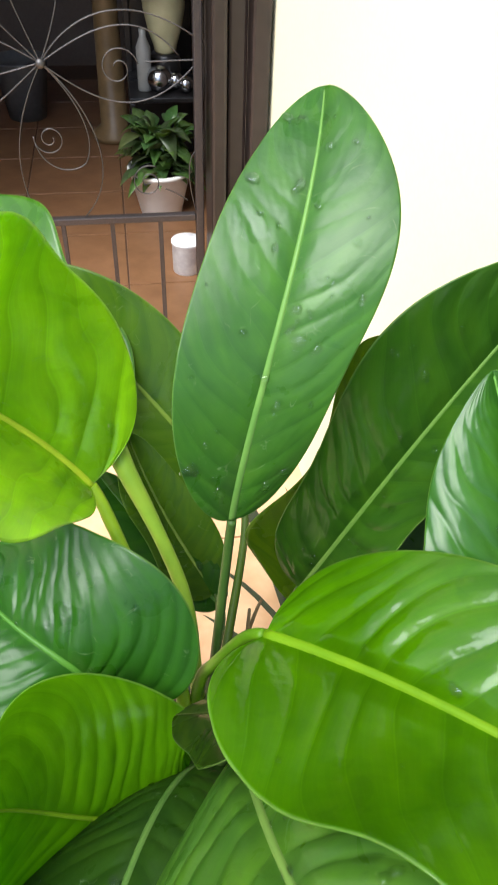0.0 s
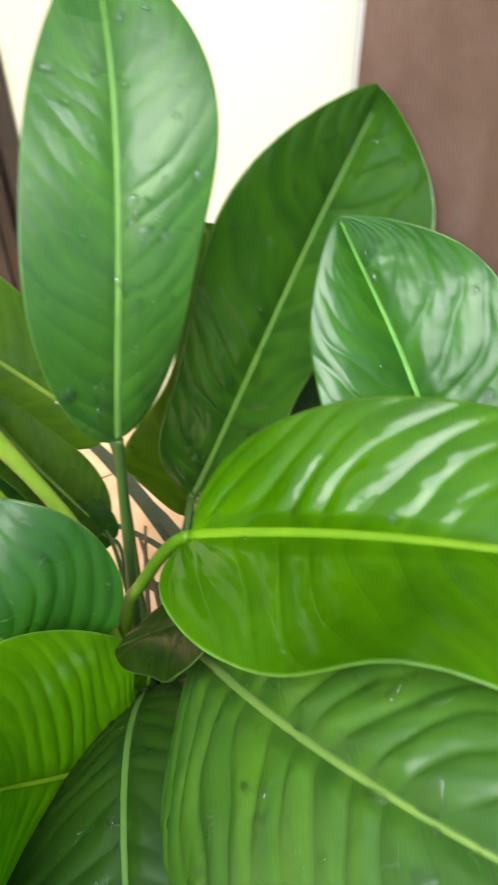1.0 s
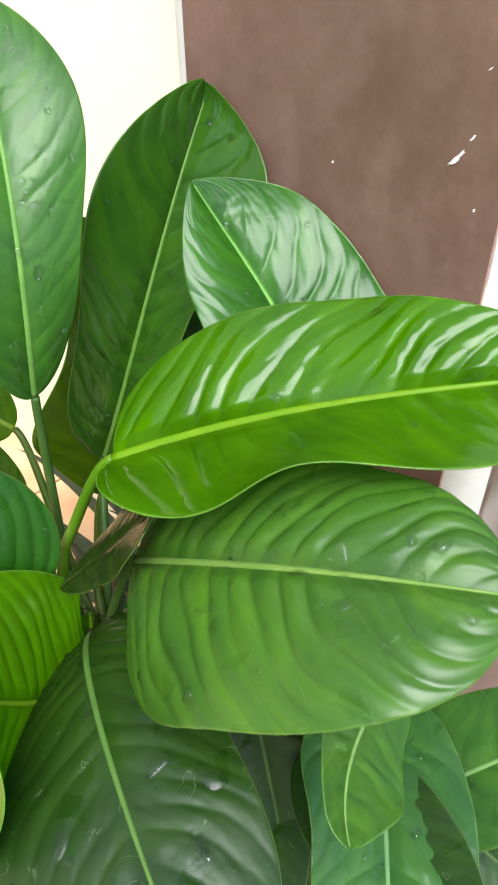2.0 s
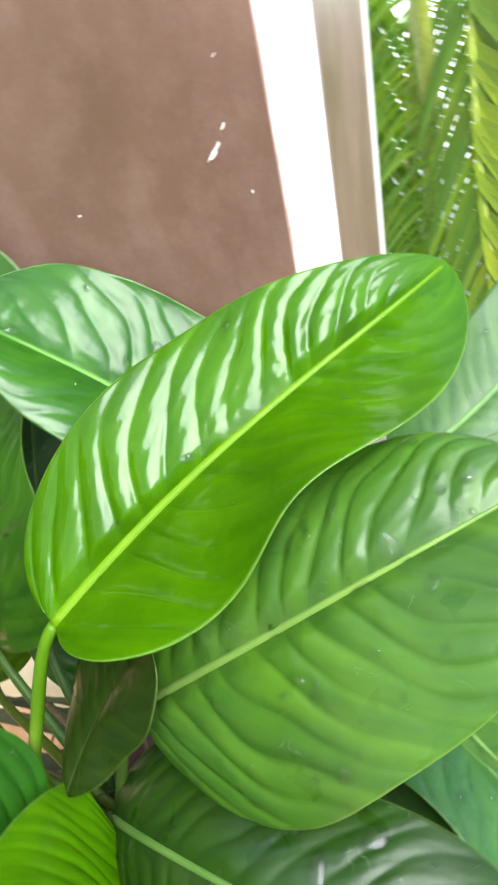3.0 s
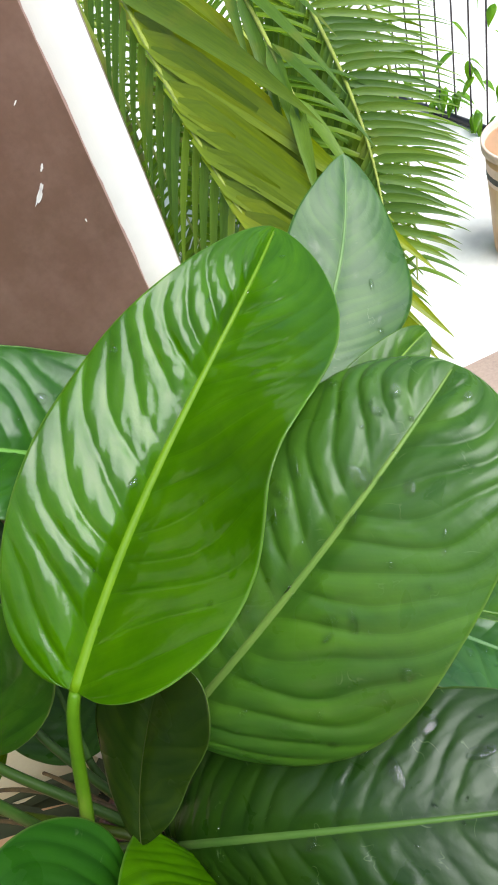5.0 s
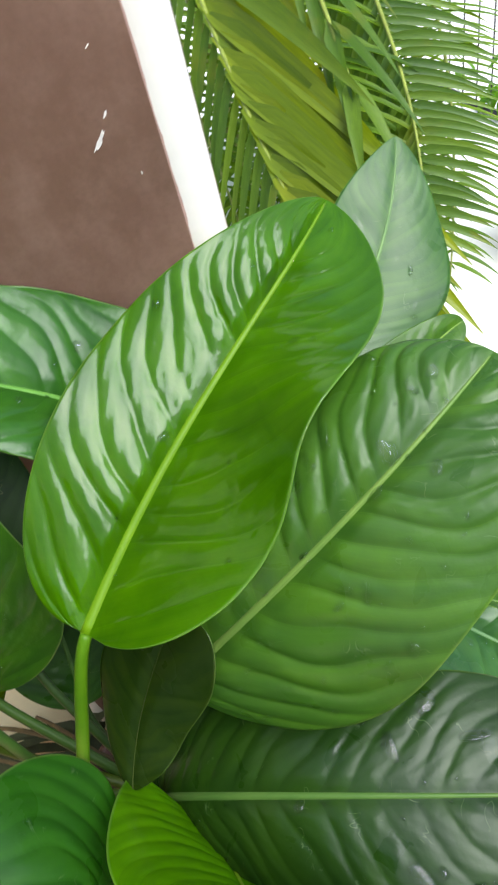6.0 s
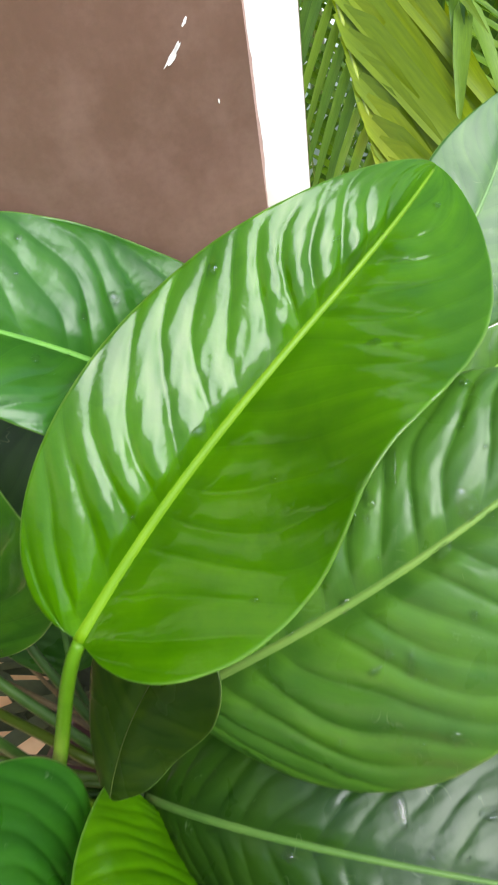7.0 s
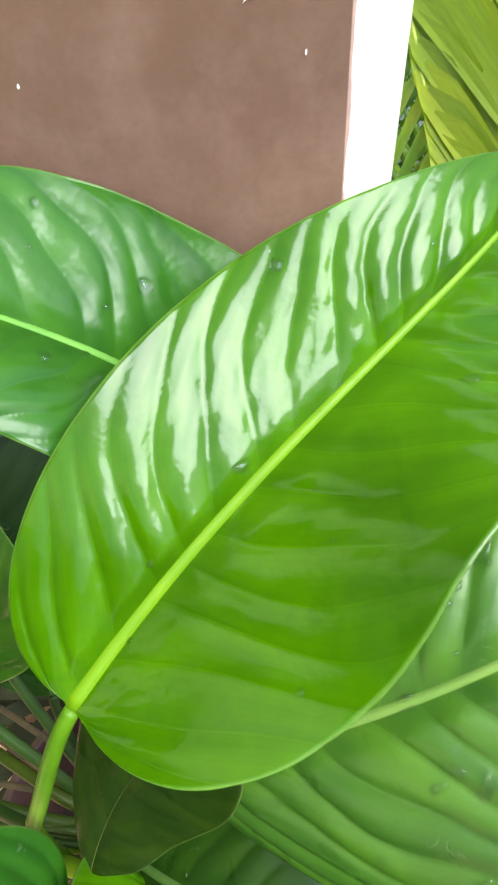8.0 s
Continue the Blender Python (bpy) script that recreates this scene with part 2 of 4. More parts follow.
def palm_material():
    """Palm leaflet: the object's own colour, pale and dark stripes along its length, yellowed patches, light passing through."""
    m, nt, b = material("palm_leaflet")
    geo = nt.nodes.new("ShaderNodeNewGeometry")
    co = nt.nodes.new("ShaderNodeTexCoord").outputs["Object"]
    uv = nt.nodes.new("ShaderNodeUVMap")
    uv.uv_map = "strip"
    n = node(nt, "ShaderNodeTexNoise", Scale=9.0, Detail=5.0)
    nt.links.new(co, n.inputs["Vector"])
    info = nt.nodes.new("ShaderNodeObjectInfo")
    chance = maths(nt, "FRACT", maths(nt, "ADD", geo.outputs["Random Per Island"], info.outputs["Random"]))
    base = mixed(nt, 1.0, info.outputs["Color"], ramp(nt, chance, [(0.0, (0.6, 0.7, 0.8)), (0.5, (1, 1, 1)), (1.0, (1.35, 1.2, 0.9))]), "MULTIPLY")
    stretch = nt.nodes.new("ShaderNodeMapping")
    stretch.inputs["Scale"].default_value = (2.6, 0.5, 1)
    nt.links.new(uv.outputs[0], stretch.inputs[0])
    stripe = node(nt, "ShaderNodeTexNoise", Scale=2.4, Detail=3.0)
    nt.links.new(stretch.outputs[0], stripe.inputs["Vector"])
    base = mixed(nt, ramp(nt, stripe.outputs[0], [(0.35, (0, 0, 0)), (0.7, (0.6, 0.6, 0.6))]), base, mixed(nt, 1.0, base, (0.6, 0.68, 0.6), "MULTIPLY"))
    base = mixed(nt, ramp(nt, n.outputs[0], [(0.58, (0, 0, 0)), (0.82, (0.5, 0.5, 0.5))]), base, (0.30, 0.24, 0.02))
    nt.links.new(base, b.inputs["Base Color"])
    b.inputs["Roughness"].default_value = 0.4
    bump = node(nt, "ShaderNodeBump", Strength=0.4, Distance=0.001)
    nt.links.new(stripe.outputs[0], bump.inputs["Height"])
    nt.links.new(bump.outputs[0], b.inputs["Normal"])
    t = nt.nodes.new("ShaderNodeBsdfTranslucent")
    nt.links.new(mixed(nt, 1.0, base, (1.6, 1.5, 0.5), "MULTIPLY"), t.inputs["Color"])
    mix = nt.nodes.new("ShaderNodeMixShader")
    mix.inputs[0].default_value = 0.5
    nt.links.new(b.outputs[0], mix.inputs[1])
    nt.links.new(t.outputs[0], mix.inputs[2])
    nt.links.new(mix.outputs[0], nt.nodes["Material Output"].inputs[0])
    return m


PALM = palm_material()


# ---- building blocks ----
def mesh_object(name, verts, faces, mat, parent=None, smooth=True, label="", kind=""):
    me = bpy.data.meshes.new(name)
    me.from_pydata([tuple(v) for v in verts], [], [tuple(int(i) for i in q) for q in faces])
    me.materials.append(mat)
    if smooth:
        me.polygons.foreach_set("use_smooth", [True] * len(me.polygons))
    me.update()
    ob = new(name, me)
    ob.parent = parent
    return tagged(ob, label, kind=kind)


def part(name, bm, mat, parent=None, label="", smooth=False, kind=""):
    me = bpy.data.meshes.new(name)
    bmesh.ops.recalc_face_normals(bm, faces=bm.faces)
    bm.to_mesh(me)
    bm.free()
    me.materials.append(mat)
    if smooth:
        me.polygons.foreach_set("use_smooth", [True] * len(me.polygons))
    ob = new(name, me)
    ob.parent = parent
    return tagged(ob, label, kind=kind)


def thing(name, label, category, group="", kind=""):
    return tagged(new(name), label, category, group, kind)


def box(bm, low, high, turn=None, bevel=0.0):
    m = Matrix.Translation([(a + b) / 2 for a, b in zip(low, high)]) @ Matrix.Diagonal((*[b - a for a, b in zip(low, high)], 1))
    made = bmesh.ops.create_cube(bm, size=1, matrix=(turn or Matrix()) @ m)
    if bevel:
        edges = {e for v in made["verts"] for e in v.link_edges}
        bmesh.ops.bevel(bm, geom=list(edges), offset=bevel, segments=2, affect="EDGES", profile=0.5)


def prism(bm, outline, low, high):
    bottom = [bm.verts.new((x, y, low)) for x, y in outline]
    top = [bm.verts.new((x, y, high)) for x, y in outline]
    n = len(outline)
    for k in range(n):
        bm.faces.new((bottom[k], bottom[(k + 1) % n], top[(k + 1) % n], top[k]))
    bm.faces.new(top)
    bm.faces.new(bottom[::-1])


def lathe(bm, profile, at=(0, 0, 0), n=40):
    rings = [[bm.verts.new((at[0] + r * math.cos(2 * math.pi * k / n), at[1] + r * math.sin(2 * math.pi * k / n), at[2] + z)) for k in range(n)] for r, z in profile]
    for a, b in zip(rings, rings[1:]):
        for k in range(n):
            bm.faces.new((a[k], a[(k + 1) % n], b[(k + 1) % n], b[k]))
    bm.faces.new(rings[0][::-1])
    bm.faces.new(rings[-1])


def bezier(c, u):
    c = np.asarray(c, float)
    u = np.asarray(u)[:, None]
    return (1 - u) ** 3 * c[0] + 3 * u * (1 - u) ** 2 * c[1] + 3 * u * u * (1 - u) * c[2] + u ** 3 * c[3]


def tube(points, radii, n=10, flat=None):
    """Verts and faces of a tube along points; flat: a direction in which it is squashed."""
    pts = np.asarray(points, float)
    tan = np.gradient(pts, axis=0)
    tan /= np.linalg.norm(tan, axis=1)[:, None] + 1e-12
    ref = np.array([0.0, 0.0, 1.0]) if abs(tan[0][2]) < 0.9 else np.array([1.0, 0.0, 0.0])
    verts, faces = [], []
    side = np.cross(tan[0], ref)
    for p, t, r in zip(pts, tan, radii):
        side = side - t * (side @ t)
        side /= np.linalg.norm(side) + 1e-12
        up = np.cross(side, t)
        for k in range(n):
            a = 2 * math.pi * k / n
            verts.append(p + float(r) * (math.cos(a) * side + math.sin(a) * up))
    for i in range(len(pts) - 1):
        for k in range(n):
            faces.append((i * n + k, i * n + (k + 1) % n, (i + 1) * n + (k + 1) % n, (i + 1) * n + k))
    faces += [tuple(range(n))[::-1], tuple(range((len(pts) - 1) * n, len(pts) * n))]
    return verts, faces


# ---- the house's own axes: along the gate, and out from it ----
ANGLE = radians(7.5)
E1, E2 = Vector((math.cos(ANGLE), math.sin(ANGLE))), Vector((-math.sin(ANGLE), math.cos(ANGLE)))
CORNER = Vector((0.275, 0.164))
HOUSE = Matrix.Translation((CORNER.x, CORNER.y, 0)) @ Matrix.Rotation(ANGLE, 4, "Z")


def at(a, b):
    p = CORNER + float(a) * E1 + float(b) * E2
    return (p.x, p.y)


# ---- structure ----
ground = thing("ground", "pale concrete yard", "ground", kind="structure")
bm = bmesh.new()
bmesh.ops.create_grid(bm, x_segments=4, y_segments=4, size=60)
part("slab", bm, CONCRETE, ground).location = (0, 0, -0.05)

floor = thing("floor", "peach terracotta tile porch floor", "floor", kind="structure")
bm = bmesh.new()
box(bm, (-2.6, -2.2, -0.045), (0.42, 1.36, -0.006), HOUSE)
part("bed", bm, GROUT, floor)

pillar = thing("pillar", "brown painted pillar with white rounded corners", "pillar", kind="structure")
DEPTH, LEFT, RAD, SKEW = 0.27, 0.287, 0.030, 0.016


def arc(cx, cy, r, a0, a1, n=28):
    return [(cx + r * math.cos(radians(a0 + (a1 - a0) * k / n)), cy + r * math.sin(radians(a0 + (a1 - a0) * k / n))) for k in range(n + 1)]


def pillar_piece(name, outline, mat, label, smooth=False):
    bm = bmesh.new()
    prism(bm, [at(a, b) for a, b in outline], 0.0, 2.6)
    return part(name, bm, mat, pillar, label, smooth)


pillar_piece("core", [(0.004, 0.003), (DEPTH - 0.028, 0.003), (DEPTH - 0.028, LEFT - 0.004), (0.004, LEFT - 0.004)], SCUFF, "")
pillar_piece("front_face", [(-0.0012, -0.001), (0.004, -0.001), (0.004, LEFT), (-0.0012, LEFT)], BROWN, "brown painted face with scuffs and pale smears")
pillar_piece("side_face", arc(RAD, -0.001, RAD, 252, 270, 8) + [(DEPTH - 0.03, -0.028 - SKEW), (DEPTH - 0.03, 0.003), (RAD, 0.003)], BROWN, "brown painted side face")
pillar_piece("corner_band", [(0.0, 0.003)] + arc(RAD, -0.001, RAD, 180, 252) + [(RAD, 0.003)], WHITE, "white painted rounded corner")
pillar_piece("corner_band", arc(RAD, LEFT, RAD, 90, 180) + [(RAD, LEFT)], WHITE, "white painted rounded corner")
pillar_piece("corner_band", [(DEPTH - 0.03, -0.030 - SKEW), (DEPTH, -0.031 - SKEW), (DEPTH, 0.003), (DEPTH - 0.03, 0.003)], WHITE, "white painted edge")
pillar_piece("back_face", [(DEPTH - 0.028, 0.005), (DEPTH, 0.005), (DEPTH, LEFT + 0.027), (RAD + 0.001, LEFT + 0.027), (RAD + 0.001, LEFT + 0.001), (DEPTH - 0.028, LEFT + 0.001)], CREAM, "cream painted back")

wall = thing("wall_side", "cream painted porch wall", "wall", kind="structure")
bm = bmesh.new()
prism(bm, [at(0.045, LEFT + 0.026), at(0.2, LEFT + 0.026), at(0.2, 1.352), at(0.008, 1.352)], 0.0, 1.75)
part("plaster", bm, CREAM, wall)
# soft mauve lap where the brown paint thins out over the white corner
bm = bmesh.new()
edge = [[bm.verts.new((*at(a, b), z)) for a, b in ((-0.0012, 0.0), (-0.0009, -0.0022 - 0.0012 * noise.noise((0, 0, z * 30)) - 0.0006 * noise.noise((5, 0, z * 140))), (0.004, -0.0012))] for z in np.linspace(0.0, 2.6, 520)]
for p, q in zip(edge, edge[1:]):
    for k in range(2):
        bm.faces.new((p[k], p[k + 1], q[k + 1], q[k]))
part("paint_lap", bm, plain("thin_mauve_paint", (0.3, 0.2, 0.17), 0.45, grain=200, vary=0.2), pillar, "thinned brown paint edge", True)
# scuffs where the brown paint has come off
for b0, z0, length, wide, lean in ((0.0345, 0.8065, 0.0160, 0.0020, -42), (0.0328, 0.8075, 0.0120, 0.0016, -40), (0.0352, 0.8040, 0.0090, 0.0022, -46), (0.0318, 0.8100, 0.0070, 0.0013, -36), (0.0257, 0.8206, 0.0042, 0.0018, -24), (0.0268, 0.8192, 0.0034, 0.0012, -40), (0.0165, 0.779, 0.0026, 0.001, 0), (0.131, 0.7766, 0.002, 0.0014, 0), (0.023, 0.858, 0.004, 0.0008, -50)):
    chip = bmesh.new()
    ring = [(length * 0.5 * math.cos(k * 0.6283) * (0.8 + 0.35 * noise.noise((k, length * 900, 0))), wide * 0.5 * math.sin(k * 0.6283) * (0.8 + 0.5 * noise.noise((k, 7, wide * 900)))) for k in range(10)]
    c, s = math.cos(radians(90 - lean)), math.sin(radians(90 - lean))
    front, back = [], []
    for p, q in ring:
        bb, zz = b0 + p * c - q * s, z0 + p * s + q * c
        for some, a in ((front, -0.0018), (back, -0.0006)):
            some.append(chip.verts.new((*at(a, bb), zz)))
    chip.faces.new(front)
    for k in range(10):
        chip.faces.new((front[k], front[(k + 1) % 10], back[(k + 1) % 10], back[k]))
    part("paint_chip", chip, SCUFF, pillar, "bare white plaster spot")

# unseen plain walls, added round the porch to block the low sky
sky_block_wall = thing("wall_sky_block", "plain unseen wall added to block the low sky", "wall", kind="structure")
bm = bmesh.new()
box(bm, (-3.2, -3.4, -0.05), (-3.0, 1.36, 2.4), HOUSE)
part("plaster", bm, SKYBLOCK, sky_block_wall)
bm = bmesh.new()
box(bm, (-2.999, -3.4, -0.05), (1.2, -3.2, 1.1), HOUSE)
part("plaster", bm, SKYBLOCK, sky_block_wall)

GATE = 1.36
gate_wall = thing("wall_gate", "cream house wall with a wide gated doorway", "wall", kind="structure")
bm = bmesh.new()
box(bm, (-2.6, GATE, 0), (-1.15, GATE + 0.15, 2.6), HOUSE)
box(bm, (-1.15, GATE, 2.1), (0.006, GATE + 0.15, 2.6), HOUSE)
box(bm, (0.0082, GATE - 0.004, 0), (0.2, 3.85, 2.6), HOUSE)
part("plaster", bm, CREAM, gate_wall)
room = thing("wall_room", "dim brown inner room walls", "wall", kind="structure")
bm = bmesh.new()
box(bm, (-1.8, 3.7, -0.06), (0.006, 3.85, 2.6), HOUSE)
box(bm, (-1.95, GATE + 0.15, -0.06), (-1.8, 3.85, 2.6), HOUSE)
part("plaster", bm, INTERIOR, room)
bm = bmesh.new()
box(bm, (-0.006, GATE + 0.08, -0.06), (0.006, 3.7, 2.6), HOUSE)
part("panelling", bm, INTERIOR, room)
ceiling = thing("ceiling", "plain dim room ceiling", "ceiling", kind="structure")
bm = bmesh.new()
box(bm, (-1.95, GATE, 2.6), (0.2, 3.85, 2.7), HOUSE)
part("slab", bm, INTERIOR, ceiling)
room_floor = thing("floor_room", "terracotta tile room floor, room shade put into its colour", "floor", kind="structure")
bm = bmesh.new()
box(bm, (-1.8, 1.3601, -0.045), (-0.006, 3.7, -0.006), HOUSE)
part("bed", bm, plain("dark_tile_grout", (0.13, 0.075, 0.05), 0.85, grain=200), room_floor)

frame_1 = thing("door_1", "dark brown wooden door frame", "door frame", kind="structure")
for name, low, high in (("post", (-0.101, GATE - 0.05, 0), (-0.072, GATE + 0.06, 2.1)), ("post", (-0.069, GATE - 0.03, 0), (-0.034, GATE + 0.05, 2.1)), ("post", (-0.031, GATE - 0.06, 0), (0.003, GATE - 0.006, 2.1)), ("head", (-1.15, GATE - 0.04, 2.04), (-0.11, GATE + 0.06, 2.1))):
    bm = bmesh.new()
    box(bm, low, high, HOUSE, bevel=0.006)
    part(name, bm, DARKWOOD, frame_1)

# ---- wrought iron gate: frame, lower bars, flower of bent wires ----
gate = thing("metal_gate", "wrought iron gate with bent wire flower and lower bars", "gate")


def wire(points, r=0.0012, mat=WIRE, name="scroll", n=26):
    path = bezier(points, np.linspace(0, 1, n))
    xyz = [(*at(a, GATE), z) for a, z in path]
    v, f = tube(xyz, [r] * n, 8)
    return mesh_object(name, v, f, mat, gate)


def spiral(a, z, r0, r1, turns, start, r=0.0012):
    pts = []
    for k in range(46):
        f = k / 45
        ang, rad = radians(start) + 2 * math.pi * turns * f, r0 + (r1 - r0) * f
        pts.append((*at(a + rad * math.cos(ang), GATE), z + rad * math.sin(ang)))
    v, f = tube(pts, [r] * 46, 8)
    return mesh_object("scroll", v, f, WIRE, gate)


for a in (-0.121, -1.12):
    bm = bmesh.new()
    box(bm, (a - 0.008, GATE - 0.012, 0.02), (a + 0.008, GATE + 0.012, 2.03), HOUSE, bevel=0.002)
    part("upright", bm, IRON, gate)
for z in (0.325, 2.02, 0.03):
    bm = bmesh.new()
    box(bm, (-1.112, GATE - 0.009, z - 0.007), (-0.13, GATE + 0.009, z + 0.007), HOUSE, bevel=0.002)
    part("rail", bm, IRON, gate)
for k in range(10):
    bm = bmesh.new()
    a = -0.203 - 0.0985 * k
    box(bm, (a - 0.0045, GATE - 0.005, 0.037), (a + 0.0045, GATE + 0.005, 0.318), HOUSE, bevel=0.0015)
    part("bar", bm, IRON, gate)
FA, FZ = -0.40, 0.621
for da, dz, ea, ez, fa, fz in ((0.05, -0.05, 0.09, -0.13, 0.06, -0.18), (0.07, -0.06, 0.14, -0.20, 0.045, -0.29), (0.08, -0.06, 0.17, -0.12, 0.28, 0.0),
                               (0.08, 0.05, 0.17, 0.10, 0.245, 0.01), (0.05, 0.07, 0.15, 0.13, 0.29, 0.03), (0.03, 0.06, 0.06, 0.12, 0.07, 0.3), (-0.02, 0.06, -0.05, 0.12, -0.08, 0.3),
                               (-0.04, 0.04, -0.1, 0.11, -0.2, 0.2), (-0.05, 0.03, -0.12, 0.07, -0.26, 0.09), (-0.05, -0.01, -0.12, -0.04, -0.26, -0.03), (-0.04, -0.03, -0.1, -0.09, -0.22, -0.14),
                               (-0.03, -0.05, -0.09, -0.15, -0.05, -0.27)):
    wire([(FA, FZ), (FA + da, FZ + dz), (FA + ea, FZ + ez), (FA + fa, FZ + fz)])
wire([(FA + 0.06, FZ - 0.18), (FA + 0.03, FZ - 0.205), (FA - 0.02, FZ - 0.19), (FA - 0.03, FZ - 0.14)])
spiral(FA - 0.002, FZ - 0.132, 0.03, 0.006, 1.6, 170)
spiral(FA + 0.135, FZ - 0.01, 0.037, 0.008, 1.4, 10)
spiral(-0.222, 0.40, 0.034, 0.008, 1.5, 60)
wire([(-0.19, 0.385), (-0.175, 0.38), (-0.16, 0.37), (-0.145, 0.36)])
wire([(FA + 0.185, FZ + 0.0), (-0.19, FZ), (-0.15, FZ + 0.002), (-0.125, FZ + 0.002)])
wire([(-0.126, 0.46), (-0.15, 0.44), (-0.14, 0.38), (-0.128, 0.335)])
bm = bmesh.new()
bmesh.ops.create_uvsphere(bm, u_segments=14, v_segments=8, radius=0.009, matrix=Matrix.Translation((*at(FA, GATE - 0.003), FZ)))
part("boss", bm, WIRE, gate, smooth=True)


# ---- inside the doorway ----
def small_leaf(name, base, out, length, wide, mat, parent, colour, droop=0.4, kind=""):
    """A small pointed blade with a fold along the middle and some thickness."""
    base, out = Vector(base), Vector(out).normalized()
    side = out.cross(Vector((0, 0, 1))).normalized()
    up = side.cross(out)
    vs, fs = [], []
    for k in range(9):
        f = k / 8
        w = wide * (math.sin(math.pi * min(1, f ** 0.75)) if k < 8 else 0) + 0.0003
        p = base + out * (length * f) + Vector((0, 0, -droop * length * f * f))
        for s, h in ((-1, 0.25), (0, 0), (1, 0.25)):
            vs.append(p + side * (w * s) + up * (w * h))
        for s, h in ((-1, 0.25), (0, 0), (1, 0.25)):
            vs.append(p + side * (w * s) + up * (w * h) - up * 0.0006)
    for k in range(8):
        o, q = 6 * k, 6 * (k + 1)
        fs += [(o, o + 1, q + 1, q), (o + 1, o + 2, q + 2, q + 1), (o + 4, o + 3, q + 3, q + 4), (o + 5, o + 4, q + 4, q + 5), (o + 3, o, q, q + 3), (o + 2, o + 5, q + 5, q + 2)]
    ob = mesh_object(name, vs, fs, mat, parent, kind=kind)
    ob.color = (*colour, 0.3)
    me = ob.data
    layer = me.uv_layers.new(name="leaf")
    layer.data.foreach_set("uv", [0.5] * (2 * len(me.loops)))
    return ob


rng = random.Random(5)
px, py = at(-0.165, 2.1)
inner = thing("potted_plant", "bushy green houseplant in a white pot on the room floor", "plant")
bm = bmesh.new()
lathe(bm, [(0.058, 0.0), (0.062, 0.004), (0.09, 0.128), (0.096, 0.13), (0.096, 0.14), (0.088, 0.14), (0.084, 0.12)], (px, py, 0))
part("pot", bm, POTWHITE, inner, "white tapered pot", True)
bm = bmesh.new()
lathe(bm, [(0.083, 0.105), (0.083, 0.121), (0.03, 0.127)], (px, py, 0))
part("soil", bm, SOIL, inner)
for k in range(150):
    ang, tilt = rng.uniform(0, 6.283), rng.uniform(0.3, 1.45)
    d = (math.cos(ang) * math.sin(tilt), math.sin(ang) * math.sin(tilt), math.cos(tilt) * 0.9)
    r = rng.uniform(0.0, 0.075)
    h = rng.uniform(0.13, 0.25)
    small_leaf("leaf", (px + r * math.cos(ang), py + r * math.sin(ang), h), d, rng.uniform(0.06, 0.105), rng.uniform(0.015, 0.026), LEAF, inner, (0.14, rng.uniform(0.17, 0.27), 0.09), rng.uniform(0.3, 0.9))

cx, cy = at(-0.121, 1.73)
cup = thing("tin_cup", "white speckled tin on the tiled floor", "cup")
bm = bmesh.new()
lathe(bm, [(0.036, 0.0), (0.038, 0.002), (0.039, 0.08), (0.041, 0.082), (0.041, 0.0875), (0.039, 0.0895), (0.001, 0.0898)], (cx, cy, 0))
part("body", bm, TIN, cup, smooth=True)

shelf = thing("shelf", "black lacquered wooden shelf by the doorway", "shelf")
for low, high, name in (((-0.235, 2.28, 0.262), (-0.02, 2.6, 0.278), "board"), ((-0.235, 2.28, 0.262 + 0.34), (-0.02, 2.6, 0.618), "board"), ((-0.235, 2.58, 0.0), (-0.02, 2.6, 0.9), "back_panel"),
                        ((-0.235, 2.56, 0.0), (-0.215, 2.6, 0.9), "post"), ((-0.04, 2.28, 0.0), (-0.02, 2.3, 0.9), "post"), ((-0.235, 2.28, 0.0), (-0.22, 2.295, 0.262), "post")):
    bm = bmesh.new()
    box(bm, low, high, HOUSE, bevel=0.003)
    part(name, bm, BLACKWOOD, shelf)
vase = thing("vase", "tall olive cream glazed vase on the shelf", "vase")
vx, vy = at(-0.115, 2.42)
bm = bmesh.new()
lathe(bm, [(0.03, 0.0), (0.034, 0.005), (0.036, 0.02), (0.05, 0.06), (0.063, 0.12), (0.066, 0.16), (0.055, 0.21), (0.03, 0.235), (0.026, 0.25), (0.034, 0.262), (0.028, 0.262), (0.02, 0.25)], (vx, vy, 0.278 + 0.092))
part("body", bm, VASE, vase, smooth=True)
bm = bmesh.new()
lathe(bm, [(0.045, 0.0), (0.045, 0.085), (0.04, 0.092)], (vx, vy, 0.278))
part("foot", bm, BLACKWOOD, vase, "black round stand", True)
for a, b, r in ((-0.142, 2.335, 0.038), (-0.092, 2.36, 0.026), (-0.062, 2.325, 0.024)):
    ball = thing("ornament_ball", "shiny silver ornament ball on the black shelf", "ornament", "silver balls")
    bm = bmesh.new()
    bmesh.ops.create_uvsphere(bm, u_segments=28, v_segments=18, radius=r, matrix=Matrix.Translation((*at(a, b), 0.278 + r)))
    part("sphere", bm, SILVER, ball, smooth=True)
bottle = thing("bottle", "grey plastic bottle on the shelf", "bottle")
bm = bmesh.new()
lathe(bm, [(0.02, 0.0), (0.022, 0.004), (0.022, 0.12), (0.01, 0.15), (0.01, 0.17)], (*at(-0.185, 2.36), 0.278))
part("body", bm, plain("grey_plastic", (0.22, 0.22, 0.21), 0.4, grain=60, vary=0.1), bottle, smooth=True)
column = thing("wooden_stand", "brown wooden plant stand in the room", "stand")
bm = bmesh.new()
